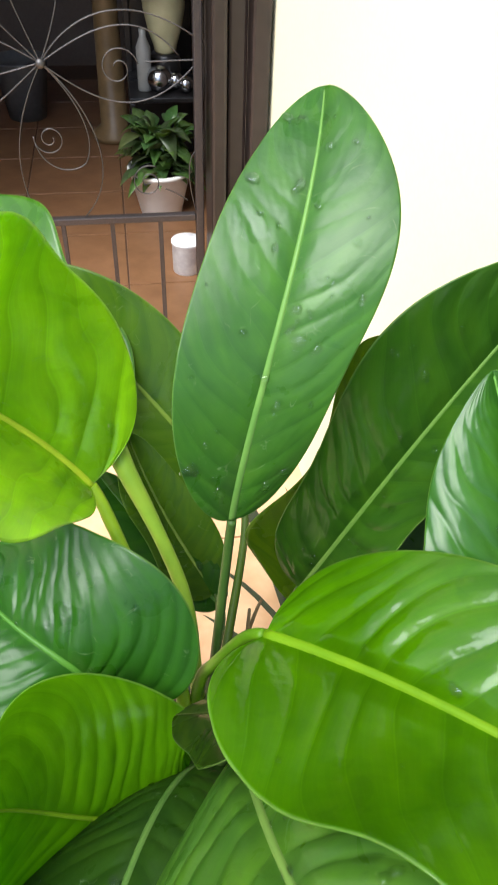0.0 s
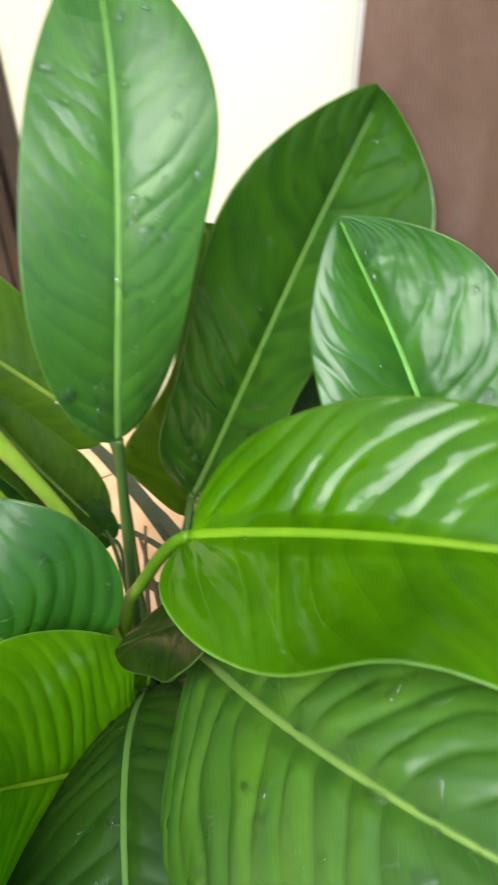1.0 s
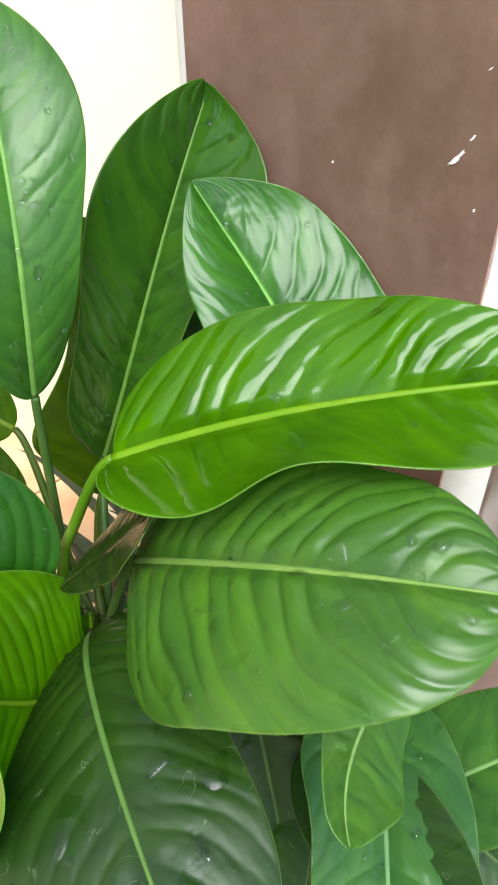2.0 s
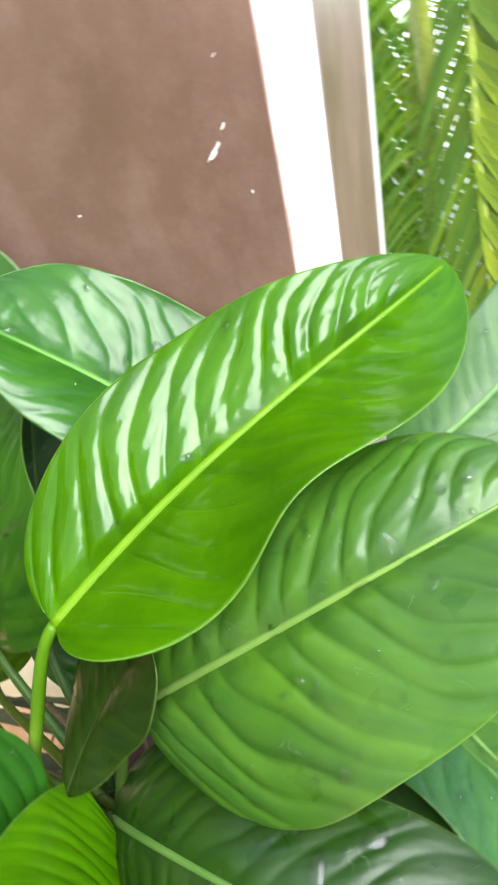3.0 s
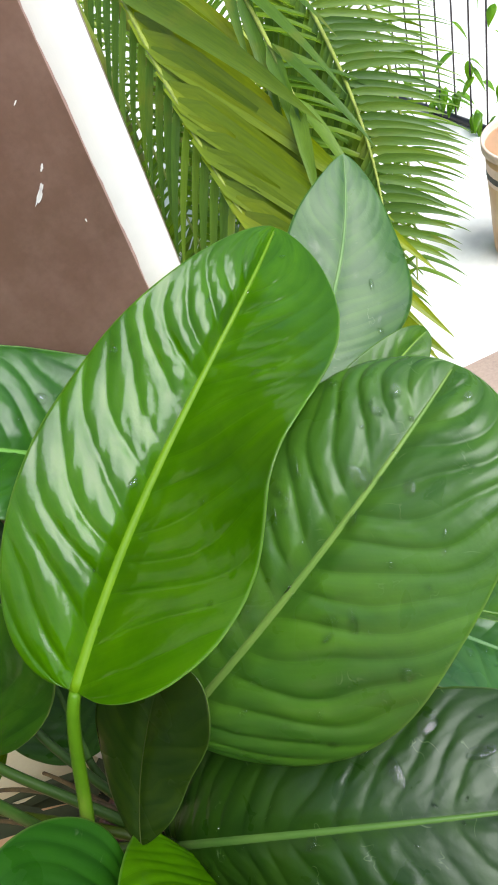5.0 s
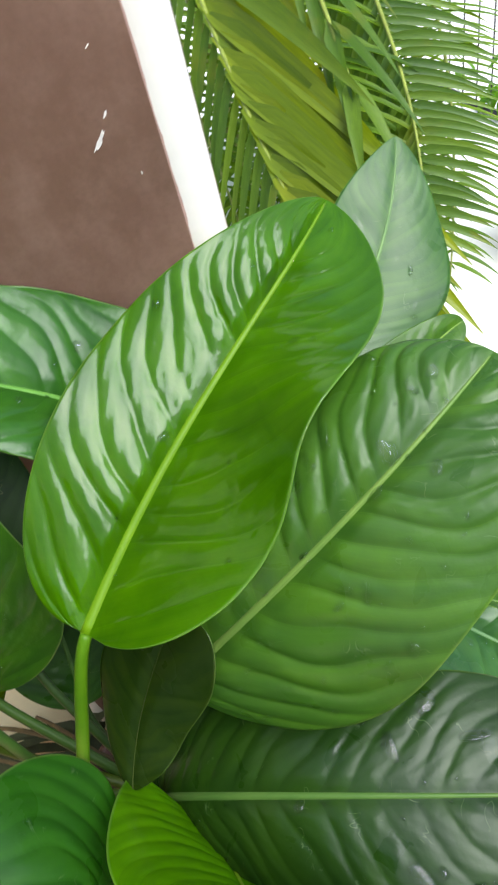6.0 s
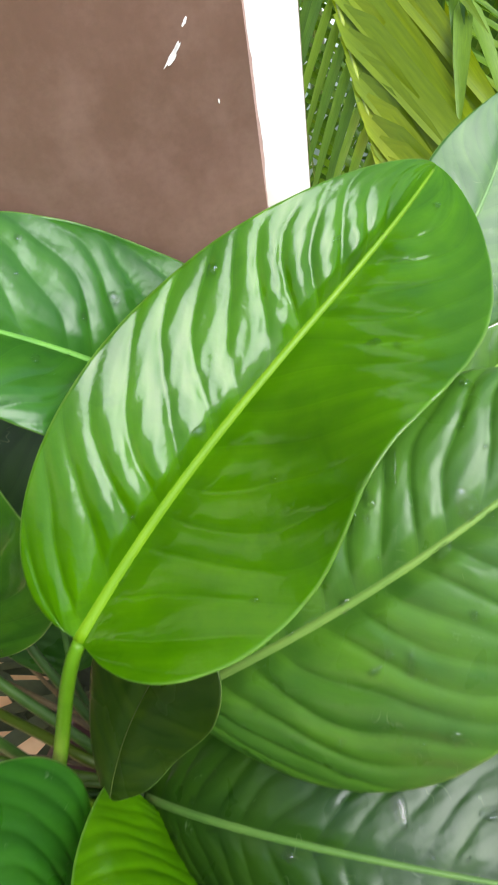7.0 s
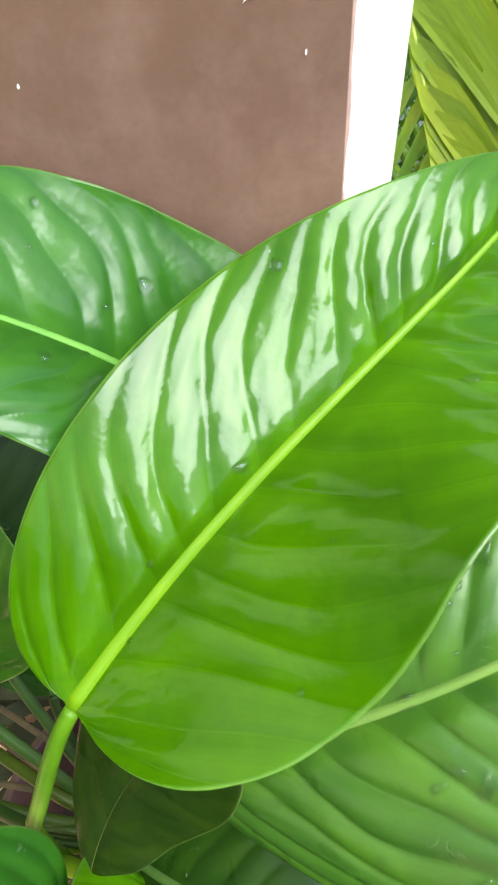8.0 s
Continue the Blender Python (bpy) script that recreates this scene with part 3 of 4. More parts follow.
lathe(bm, [(0.08, 0.0), (0.085, 0.02), (0.05, 0.05), (0.04, 0.5), (0.06, 0.56), (0.11, 0.58), (0.11, 0.6)], (*at(-0.29, 2.75), 0))
part("post", bm, plain("varnished_tan_wood", (0.2, 0.13, 0.06), 0.4, grain=30, vary=0.3), column, smooth=True)
grey_pot = thing("plant_pot", "dark grey pot in the dim room", "pot")
bm = bmesh.new()
lathe(bm, [(0.07, 0.0), (0.1, 0.2), (0.11, 0.21), (0.1, 0.21), (0.09, 0.19)], (*at(-0.62, 3.0), 0.0))
part("body", bm, plain("grey_pot_clay", (0.12, 0.12, 0.12), 0.6), grey_pot, smooth=True)

# ---- pot of the large plant ----
big_pot = thing("plant_pot", "dark red plastic pot standing on the porch floor", "pot")
bm = bmesh.new()
lathe(bm, [(0.1, 0.0), (0.105, 0.006), (0.13, 0.25), (0.142, 0.255), (0.142, 0.28), (0.134, 0.28), (0.13, 0.25)], (0.02, 0.285, 0))
part("body", bm, POTRED, big_pot, smooth=True)
bm = bmesh.new()
lathe(bm, [(0.129, 0.2), (0.129, 0.246), (0.05, 0.256)], (0.02, 0.285, 0))
part("soil", bm, SOIL, big_pot, "dark potting soil")


# ---- areca palm beyond the pillar ----
palm = thing("palm", "areca palm with arching yellow-green fronds", "palm tree")


OLIVE, FRESH, OLD_GREEN = (0.165, 0.235, 0.006), (0.115, 0.21, 0.032), (0.105, 0.20, 0.016)


def strip_uv(ob):
    """Coordinates across and along each leaflet, nine rows of three."""
    me = ob.data
    layer = me.uv_layers.new(name="strip")
    index = np.empty(len(me.loops), dtype=np.int32)
    me.loops.foreach_get("vertex_index", index)
    layer.data.foreach_set("uv", np.stack([index % 3 + index // 27 * 3.7, index % 27 // 3], -1).astype(np.float32).ravel())
    return ob


def frond(spine, count, reach, wide, hang, spread, seed, first=0.06, single=False, drop=(0, 0), hues=(OLD_GREEN, OLD_GREEN)):
    """An arching frond: a tapering stalk and two rows of narrow folded leaflets."""
    rng = np.random.default_rng(seed)
    k = np.linspace(0, 1, 40)
    line = bezier(spine, k)
    v, f = tube(line, 0.0042 * (1 - k) ** 0.7 + 0.0012, 8)
    stalk = mesh_object("frond", v, f, PALMSTALK, palm)
    tan = np.gradient(line, axis=0)
    tan /= np.linalg.norm(tan, axis=1)[:, None]
    vs, fs = [], []
    for i in range(count):
        t = first + (0.99 - first) * (i + 0.5) / count
        p = np.array([np.interp(t, k, line[:, j]) for j in range(3)])
        d = np.array([np.interp(t, k, tan[:, j]) for j in range(3)])
        across = np.cross(d, (0, 0, 1.0))
        across /= np.linalg.norm(across)
        for hand in (-1, 1):
            h = 0 if hand < 0 else 1
            length = reach[h] * (0.55 + 0.45 * math.sin(math.pi * min(1, 0.25 + 0.75 * t))) * rng.uniform(0.85, 1.12)
            sp = spread[h]
            face = np.array([-0.8, 0.1 + rng.normal(0, 0.35), 0.3])
            out = d * math.cos(sp) + across * hand * math.sin(sp) + np.array([0, 0, rng.uniform(-0.05, 0.16) - drop[h]])
            out += rng.normal(0, 0.02 if single else 0.05, 3)
            out /= np.linalg.norm(out)
            o = len(vs)
            steps = 9
            pos, direc = p.copy(), out.copy()
            for s in range(steps):
                q = s / (steps - 1)
                w = wide[h] * rng.uniform(0.95, 1.05) * (min(1, q * 5 + 0.35) * (1 - q ** 2.2) + 0.02)
                flat = np.cross(direc, face if drop[h] else (across * hand * 0.3 + np.array([0, 0, 1.0])) if hand > 0 or not single else np.array([-0.8, 0.05, 0.55]))
                flat /= np.linalg.norm(flat) + 1e-9
                up = np.cross(flat, direc)
                vs.extend([pos - flat * w + up * w * 0.5, pos, pos + flat * w + up * w * 0.5])
                pos = pos + direc * length / (steps - 1)
                direc = direc + np.array([0, 0, -hang[h] * (0.3 + q) / (steps - 1) * 2])
                direc /= np.linalg.norm(direc)
            for s in range(steps - 1):
                a, b = o + 3 * s, o + 3 * (s + 1)
                fs += [(a, a + 1, b + 1, b), (a + 1, a + 2, b + 2, b + 1)]
    if single:
        for k in range(0, len(vs), 27):
            ob = strip_uv(mesh_object("leaflet", vs[k:k + 27], [[i - k for i in q] for q in fs[k // 27 * 16:k // 27 * 16 + 16]], PALM, stalk))
            ob.color = (*hues[k // 27 % 2], 1)
    else:
        ob = strip_uv(mesh_object("foliage", vs, fs, PALM, stalk, label="narrow folded green and yellowing leaflets", kind="stuff"))
        ob.color = (*hues[0], 1)


frond(((1.55, 0.13, 0.71), (1.15, 0.11, 0.58), (0.88, 0.08, 0.48), (0.68, 0.04, 0.41)),
      21, (0.52, 0.26), (0.0230, 0.0066), (0.14, 0.40), (0.34, 1.00), 1, 0.06, True, drop=(0, 1.6), hues=(OLIVE, FRESH))
frond(((1.73, -0.21, 0.57), (1.33, -0.22, 0.42), (1.12, -0.25, 0.34), (0.86, -0.17, 0.22)),
      40, (0.20, 0.32), (0.0080, 0.0095), (0.35, 0.60), (1.15, 0.90), 3, 0.06, True, drop=(0, 1.2), hues=(FRESH, FRESH))
frond(((1.71, -0.30, 0.55), (1.37, -0.36, 0.42), (1.15, -0.33, 0.33), (0.85, -0.21, 0.14)),
      46, (0.15, 0.20), (0.0060, 0.0070), (0.40, 0.80), (1.20, 1.00), 4, 0.06)
frond(((1.84, 0.28, 0.64), (1.47, 0.19, 0.51), (1.15, 0.14, 0.36), (0.92, 0.12, 0.22)),
      42, (0.30, 0.30), (0.0090, 0.0090), (0.90, 1.80), (0.80, 1.00), 5, 0.06)
frond(((1.83, -0.05, 0.61), (1.45, -0.08, 0.47), (1.17, -0.11, 0.36), (0.93, -0.09, 0.22)),
      42, (0.30, 0.30), (0.0100, 0.0100), (0.90, 0.90), (0.90, 0.90), 6, 0.06)
frond(((2.01, -0.11, 0.49), (1.56, -0.16, 0.30), (1.28, -0.16, 0.19), (1.00, -0.10, 0.01)),
      42, (0.30, 0.30), (0.0100, 0.0100), (0.90, 0.90), (0.90, 0.90), 7, 0.06)
frond(((2.15, 0.25, 0.51), (1.67, 0.15, 0.28), (1.32, 0.07, 0.11), (1.09, -0.02, -0.03)),
      42, (0.30, 0.34), (0.0110, 0.0110), (0.90, 0.90), (0.90, 1.00), 8, 0.06)
frond(((1.83, -0.36, 0.46), (1.49, -0.32, 0.29), (1.22, -0.26, 0.19), (0.94, -0.18, 0.03)),
      42, (0.16, 0.26), (0.0070, 0.0090), (0.60, 0.90), (1.00, 1.00), 9, 0.06)
frond(((1.32, -0.05, 0.69), (1.10, -0.06, 0.61), (0.94, -0.07, 0.55), (0.82, -0.07, 0.49)),
      4, (0.30, 0.28), (0.0120, 0.0120), (0.20, 0.20), (0.25, 0.12), 10, 0.06)
frond(((2.01, 0.48, 0.67), (1.62, 0.37, 0.52), (1.28, 0.31, 0.35), (1.03, 0.28, 0.20)),
      44, (0.34, 0.34), (0.0090, 0.0090), (0.50, 0.50), (0.90, 1.00), 11, 0.06, drop=(0.9, 0.9))

# canes and ground bed of the palm
for k, (x, y) in enumerate(((1.35, 0.35), (1.42, 0.25), (1.3, 0.22), (1.5, 0.12))):
    z = np.linspace(-0.01, 0.75, 14)
    v, f = tube([(x + 0.05 * math.sin(2 * h + k), y + 0.03 * math.cos(3 * h + k), h) for h in z], [0.018 - 0.006 * h + 0.002 * (i % 3 == 0) for i, h in enumerate(z)], 12)
    mesh_object("cane", v, f, PALMSTALK, palm)

fence = thing("fence", "thin dark iron bars before a bright yard", "fence")
for k in range(-2, 7):
    x, y = 1.501 + 0.05 * k, -0.636 + 0.0197 * k
    bm = bmesh.new()
    box(bm, (x - 0.0018, y - 0.0018, -0.03), (x + 0.0018, y + 0.0018, 1.0))
    part("bar", bm, IRON, fence)
for z, r in ((-0.04, 0.009), (0.99, 0.006)):
    v, f = tube([(1.38, -0.684, z), (1.501, -0.636, z), (1.83, -0.506, z)], [r] * 3, 8)
    mesh_object("rail", v, f, IRON, fence)
vine = thing("vine", "light green climbing vine along the fence", "vine")
rng = random.Random(3)
for k in range(54):
    q = rng.uniform(-2, 6)
    x, y, z = 1.49 + 0.05 * q, -0.646 + 0.0197 * q, rng.choice((rng.uniform(-0.03, 0.1), rng.uniform(0.0, 0.55)))
    small_leaf("leaf", (x, y, z), (rng.uniform(-1, 0.3), rng.uniform(-1, 1), rng.uniform(-0.9, 0.1)), rng.uniform(0.03, 0.06), rng.uniform(0.006, 0.012), LEAF, vine, (0.2, 0.36, 0.03), 0.5)
yard_pot = thing("plant_pot", "terracotta pot with a pale rim and dark soil", "pot")
YARD = (1.06, -0.525, -0.05)
bm = bmesh.new()
lathe(bm, [(0.066, 0.0), (0.07, 0.004), (0.088, 0.236)], YARD)
part("body", bm, TILE_OUT, yard_pot, "peach terracotta body", True)
bm = bmesh.new()
lathe(bm, [(0.088, 0.232), (0.094, 0.235), (0.095, 0.25), (0.091, 0.252), (0.088, 0.247), (0.084, 0.17)], YARD)
part("rim", bm, plain("pale_terracotta", (0.62, 0.46, 0.36), 0.7, grain=60, vary=0.15), yard_pot, "pale rim", True)
bm = bmesh.new()
lathe(bm, [(0.085, 0.18), (0.0855, 0.21), (0.04, 0.216)], YARD)
part("soil", bm, plain("dry_grey_soil", (0.10, 0.095, 0.09), 0.95, grain=120, vary=0.4, bump=0.6, depth=0.004), yard_pot, "dry grey soil")

# slender dark blades fanning up between the plant and the wall
rng = np.random.default_rng(8)
tuft = thing("grass_tuft", "slender dark green blades beside the cream wall", "grass", kind="stuff")
vs, fs = [], []
for k in range(26):
    root = np.array([rng.uniform(0.12, 0.24), rng.uniform(0.36, 0.62), 0.0])
    ang, length, w = rng.uniform(0, 6.283), rng.uniform(0.3, 0.55), rng.uniform(0.005, 0.013)
    d = np.array([math.cos(ang) * 0.7, math.sin(ang) * 0.9, rng.uniform(0.5, 1.2)])
    d /= np.linalg.norm(d)
    o, pos = len(vs), root.copy()
    for q in range(10):
        f = q / 9
        s = np.cross(d, (0, 0, 1.0))
        s /= np.linalg.norm(s) + 1e-9
        ww = w * (1 - f ** 3) + 0.0004
        pos[0] = min(pos[0], 0.29 - 0.13 * (pos[1] - 0.1))
        vs.extend([pos - s * ww, pos + np.array([0, 0, -0.3 * ww]), pos + s * ww])
        pos = pos + d * length / 9
        d = d + np.array([0, 0, -0.16])
        d /= np.linalg.norm(d)
    for q in range(9):
        a, b = o + 3 * q, o + 3 * (q + 1)
        fs += [(a, a + 1, b + 1, b), (a + 1, a + 2, b + 2, b + 1)]
mesh_object("blades", vs, fs, DRYBLADE, tuft, kind="stuff")

# ---- the broad-leaved plant ----
plant = thing("potted_plant", "broad-leaved green plant, wet with drops, in a dark pot", "plant")


def leaf(label, spine, normal, twist, width, taper, fold, curl, wave, tint, veins, relief, foot, drops, detail, seed, rib=1.0, gloss=0.28, roll=(0.0, 0.0), pale=1.0, press=False, puddles=()):
    """One leaf: a spine from stalk to tip, two folded and curled halves quilted between the side veins, a midrib and a stalk."""
    rng = np.random.default_rng(seed)
    nu, nv = (350, 42) if detail else (130, 18)
    u = np.linspace(0, 1, nu)
    c = np.asarray(spine, float)
    mid = bezier(c, u)
    tan = np.gradient(mid, axis=0)
    tan /= np.linalg.norm(tan, axis=1)[:, None]
    n0 = np.asarray(normal, float)
    chord = (c[3] - c[0]) / np.linalg.norm(c[3] - c[0])
    tw = (twist * (u - 0.5))[:, None]
    nor = np.cos(tw) * n0 + np.sin(tw) * np.cross(chord, n0)
    nor -= (nor * tan).sum(1)[:, None] * tan
    nor /= np.linalg.norm(nor, axis=1)[:, None]
    side = np.cross(tan, nor)
    a, b = taper
    peak = a / (a + b)
    shape = u ** a * (1 - u) ** b / (peak ** a * (1 - peak) ** b)
    v = np.linspace(-1, 1, 2 * nv + 1)
    av = np.abs(v)
    right = v > 0
    wl = width * shape * (1 + wave[0] * np.sin(2 * np.pi * u) + wave[1] * np.sin(3 * np.pi * u))
    wr = width * shape * (1 + wave[2] * np.sin(2 * np.pi * u) + wave[3] * np.sin(3 * np.pi * u))
    w = np.where(right[None], wr[:, None], wl[:, None])
    fo, cu = np.where(right, fold[1], fold[0]), np.where(right, curl[1], curl[0])
    across = w * v[None] * np.cos(fo)[None]
    lift = w * (av * np.sin(fo))[None] + w * (cu * av ** 2)[None]
    # side veins leave the midrib and bend towards the tip; the two halves are out of step
    bend = 1.15 * width / np.linalg.norm(np.diff(c, axis=0), axis=1).sum() * (0.16 * av ** 0.5 + 0.5 * av + 0.4 * av ** 3)
    jitter = 0.16 * np.sin(2.3 * 6.283 * u + rng.uniform(0, 6.28)) + 0.12 * np.sin(5.1 * 6.283 * u + rng.uniform(0, 6.28))
    phase = np.where(right, rng.uniform(0, 1), rng.uniform(0, 1))
    q = veins * (u[:, None] - bend[None] * (np.minimum(1, 0.5 + 1.1 * u) * (1 - 0.25 * u))[:, None]) + jitter[:, None] + phase[None] + 20
    fr = q - np.floor(q)
    cell = np.floor(q)
    strength = 0.55 + 0.5 * np.sin(cell * 12.9898 + seed) ** 2 + 0.3 * np.sin(cell * 7.1 + seed + 4.5 * av[None])
    half = (2 * q + 0.37 + 0.15 * np.sin(cell * 5.3)) % 1  # weaker veins between the main ones, fading towards the margin
    round_fr = 0.06 + 0.88 * fr ** 0.85
    puff = (round_fr * (1 - round_fr)) ** 0.6 * 2.1
    cord_r = (0.0036 * (1 - u) ** 0.8 + 0.0005) * rib * min(1.0, width / 0.06)
    env = np.clip((av[None] * w - 0.75 * cord_r[:, None]) / 0.009, 0, 1) * (1 - 0.75 * av ** 3)[None]
    ends = np.clip(shape * 1.6, 0, 1)[:, None]
    quilt = relief * (puff * strength + 0.22 * (half * (1 - half) + 0.02) ** 0.6 * (1 - av[None]) * (np.sin(cell * 3.7 + seed) > -0.2)) * env * ends
    for _ in range(2 if detail else 1):  # soften the creases over a few rows of the mesh
        quilt[1:-1] = 0.25 * quilt[:-2] + 0.5 * quilt[1:-1] + 0.25 * quilt[2:]
    lift = lift + quilt
    ripple = 0.018 * width * np.sin(u * 19 + seed)[:, None] * (av ** 3)[None] + 0.03 * width * np.sin(u * 7 + 2 * seed)[:, None] * (av ** 2)[None] * np.sign(v)[None]
    dents = 0.00016 * np.sin(q * 4.1 + 9 * av[None] + seed) * np.sin(23 * av[None] + 3.3 * np.sin(q * 2.2)) + 0.0001 * np.sin(q * 9.7 - 31 * av[None])
    lift = lift + ripple * ends + dents * env * min(1.0, relief / 0.003)
    lift = lift - w * (np.where(right, roll[1], roll[0]) * av ** 3.5)[None]
    groove = -0.0006 * np.exp(-(av * w / 0.004) ** 2)
    top = mid[:, None] + across[..., None] * side[:, None] + (lift + groove)[..., None] * nor[:, None]
    if press:  # the leaf lies against the pillar's face instead of passing into it
        e1 = np.array([E1.x, E1.y, 0.0])
        deep = (top - np.array([CORNER.x, CORNER.y, 0.0])) @ e1 + 0.004
        soft = 0.004
        top = top - (soft * np.logaddexp(0, deep / soft))[..., None] * e1
    du, dv = np.gradient(top, axis=0), np.gradient(top, axis=1)
    face_n = np.cross(dv, du)
    face_n /= np.linalg.norm(face_n, axis=2)[..., None] + 1e-12
    face_n *= np.sign((face_n * nor[:, None]).sum(2))[..., None] + 1e-9
    thick = 0.0007
    under = top - thick * face_n
    cols = 2 * nv + 1
    grid = np.arange(nu * cols).reshape(nu, cols)
    quads = np.stack([grid[:-1, :-1], grid[:-1, 1:], grid[1:, 1:], grid[1:, :-1]], -1).reshape(-1, 4)
    off = nu * cols
    faces = [quads, quads[:, ::-1] + off]
    for e in (grid[:, 0], grid[::-1, -1]):
        faces.append(np.stack([e[:-1], e[1:], e[1:] + off, e[:-1] + off], -1))
    faces = np.concatenate(faces)
    verts = np.concatenate([top.reshape(-1, 3), under.reshape(-1, 3)])
    me = bpy.data.meshes.new("leaf")
    me.from_pydata(verts.tolist(), [], faces.tolist())
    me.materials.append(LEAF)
    me.polygons.foreach_set("use_smooth", [True] * len(me.polygons))
    uvs = np.stack([q.reshape(-1), np.broadcast_to(av, (nu, cols)).reshape(-1)], -1)
    uvs = np.concatenate([uvs, uvs])
    layer = me.uv_layers.new(name="leaf")
    loops = np.empty(len(me.loops), dtype=np.int32)
    me.loops.foreach_get("vertex_index", loops)
    layer.data.foreach_set("uv", uvs[loops].astype(np.float32).ravel())
    me.update()
    blade = new("leaf", me)
    blade.parent = plant
    blade.color = (*tint, gloss)  # the fourth number is the leaf's roughness
    tagged(blade, label)
    # midrib: a tapering raised cord on the blade, thicker underneath
    k = np.linspace(0, 0.985, 70)
    line = np.stack([np.interp(k, u, mid[:, i]) for i in range(3)], -1)
    radius = np.interp(k, u, cord_r)
    line = line - radius[:, None] * 0.7 * np.stack([np.interp(k, u, nor[:, i]) for i in range(3)], -1)
    rv, rf = tube(line, radius, 10)
    cord = mesh_object("midrib", rv, rf, RIB, blade)
    cord.color = (tint[0] * (1.15 + 0.6 * pale) + 0.012 * pale, tint[1] * (0.82 + 0.4 * pale) + 0.025 * pale, tint[2] * (1 + 0.5 * pale) + 0.008 * pale, 1)
    # stalk down to the crown
    if foot:
        f = np.asarray(foot, float)
        length = np.linalg.norm(c[0] - f)
        start = (c[1] - c[0]) / np.linalg.norm(c[1] - c[0])
        soil = np.array([0.02, 0.285, 0.245]) + 0.045 * np.array([math.cos(seed * 2.4), math.sin(seed * 2.4), 0])
        along = (f - c[0]) / length
        upper = bezier([c[0], c[0] - start * min(0.018, length * 0.3), f - along * length * 0.35, f], np.linspace(0, 1, 24))
        lower = bezier([f, f + along * 0.03, soil + np.array([0, 0, 0.06]), soil], np.linspace(0, 1, 16))[1:]
        path = np.concatenate([upper, lower])
        slim = 0.85 if rib > 1 else 1.0
        sr = np.linspace(radius[0] * 0.9 * slim, radius[0] * 1.2 * slim, len(path))
        sv, sf = tube(path, sr, 10)
        stalk = mesh_object("stalk", sv, sf, RIB, blade)
        dim = 1.1 if rib > 1 else 0.6
        stalk.color = (tint[0] * 0.7 * dim + 0.008, tint[1] * 0.62 * dim + 0.010, tint[2] * 0.6 * dim + 0.003, 1)
    # drops of water on the upper face
    if drops:
        dvs, dfs = [], []
        spots = [(rng.uniform(0.06, 0.94), rng.uniform(-0.88, 0.88), 0.0011 + 0.0028 * rng.random() ** 1.8, rng.uniform(1.0, 1.8), 0.6) for _ in range(drops)]
        for pu, pv, size, long, high in spots + [(*p, 0.3) for p in puddles]:
            i, j = int(pu * nu), int((pv + 1) / 2 * (cols - 1))
            if shape[i] < 0.3:
                continue
            p, nn = top[i, j], face_n[i, j]
            t1 = np.cross(nn, tan[i]); t1 /= np.linalg.norm(t1) + 1e-9
            t2 = np.cross(nn, t1)
            turn = rng.uniform(0, 6.28)
            s1, s2 = math.cos(turn) * t1 + math.sin(turn) * t2, -math.sin(turn) * t1 + math.cos(turn) * t2
            o = len(dvs)
            for r in range(5):
                lat = r / 4 * math.pi / 2
                for h in range(10):
                    ang = 2 * math.pi * h / 10
                    wob = 1 + 0.16 * math.sin(2 * ang + turn) + 0.1 * math.sin(3 * ang + 2 * turn)
                    dvs.append(p + size * wob * math.cos(lat) * (long * math.cos(ang) * s1 + math.sin(ang) * s2) + nn * (size * high * math.sin(lat) - 0.0001))
            for r in range(4):
                for h in range(10):
                    dfs.append((o + r * 10 + h, o + r * 10 + (h + 1) % 10, o + (r + 1) * 10 + (h + 1) % 10, o + (r + 1) * 10 + h))
            dfs.append(tuple(range(o + 40, o + 50)))
        if dvs:
            mesh_object("dew", dvs, dfs, WATER, blade, label="clear drops of water", kind="stuff")
    return blade


leaf('broad glossy lime-green leaf, deeply quilted, arching over the plant',
     ((0.052, 0.275, 0.623), (0.154, 0.198, 0.679), (0.195, 0.117, 0.717), (0.277, 0.067, 0.723)), (0.606, -0.706, 0.366),
     twist=2.03, width=0.0741, taper=(0.39, 0.76), fold=(-0.12, 0.81), curl=(-0.17, 0.53), wave=(0.017, -0.016, -0.044, 0.037),
     tint=(0.076, 0.212, 0.001), veins=15, relief=0.0054, roll=(-0.06, 0.05), gloss=0.15, foot=(0.015, 0.318, 0.515), drops=11, detail=1, seed=1, rib=1.25, pale=0.2)
leaf('upright oblong mid-green leaf with scattered water drops',
     ((0.033, 0.359, 0.633), (0.042, 0.348, 0.740), (0.079, 0.411, 0.822), (0.087, 0.500, 0.870)), (-0.052, -0.861, 0.505),
     twist=-0.65, width=0.0547, taper=(0.59, 0.64), fold=(0.10, 0.33), curl=(0.01, -0.20), wave=(0.037, 0.020, -0.204, 0.054),
     tint=(0.064, 0.190, 0.028), veins=16, relief=0.0009, gloss=0.36, foot=(0.018, 0.345, 0.440), drops=46, detail=1, seed=2, pale=0.6)
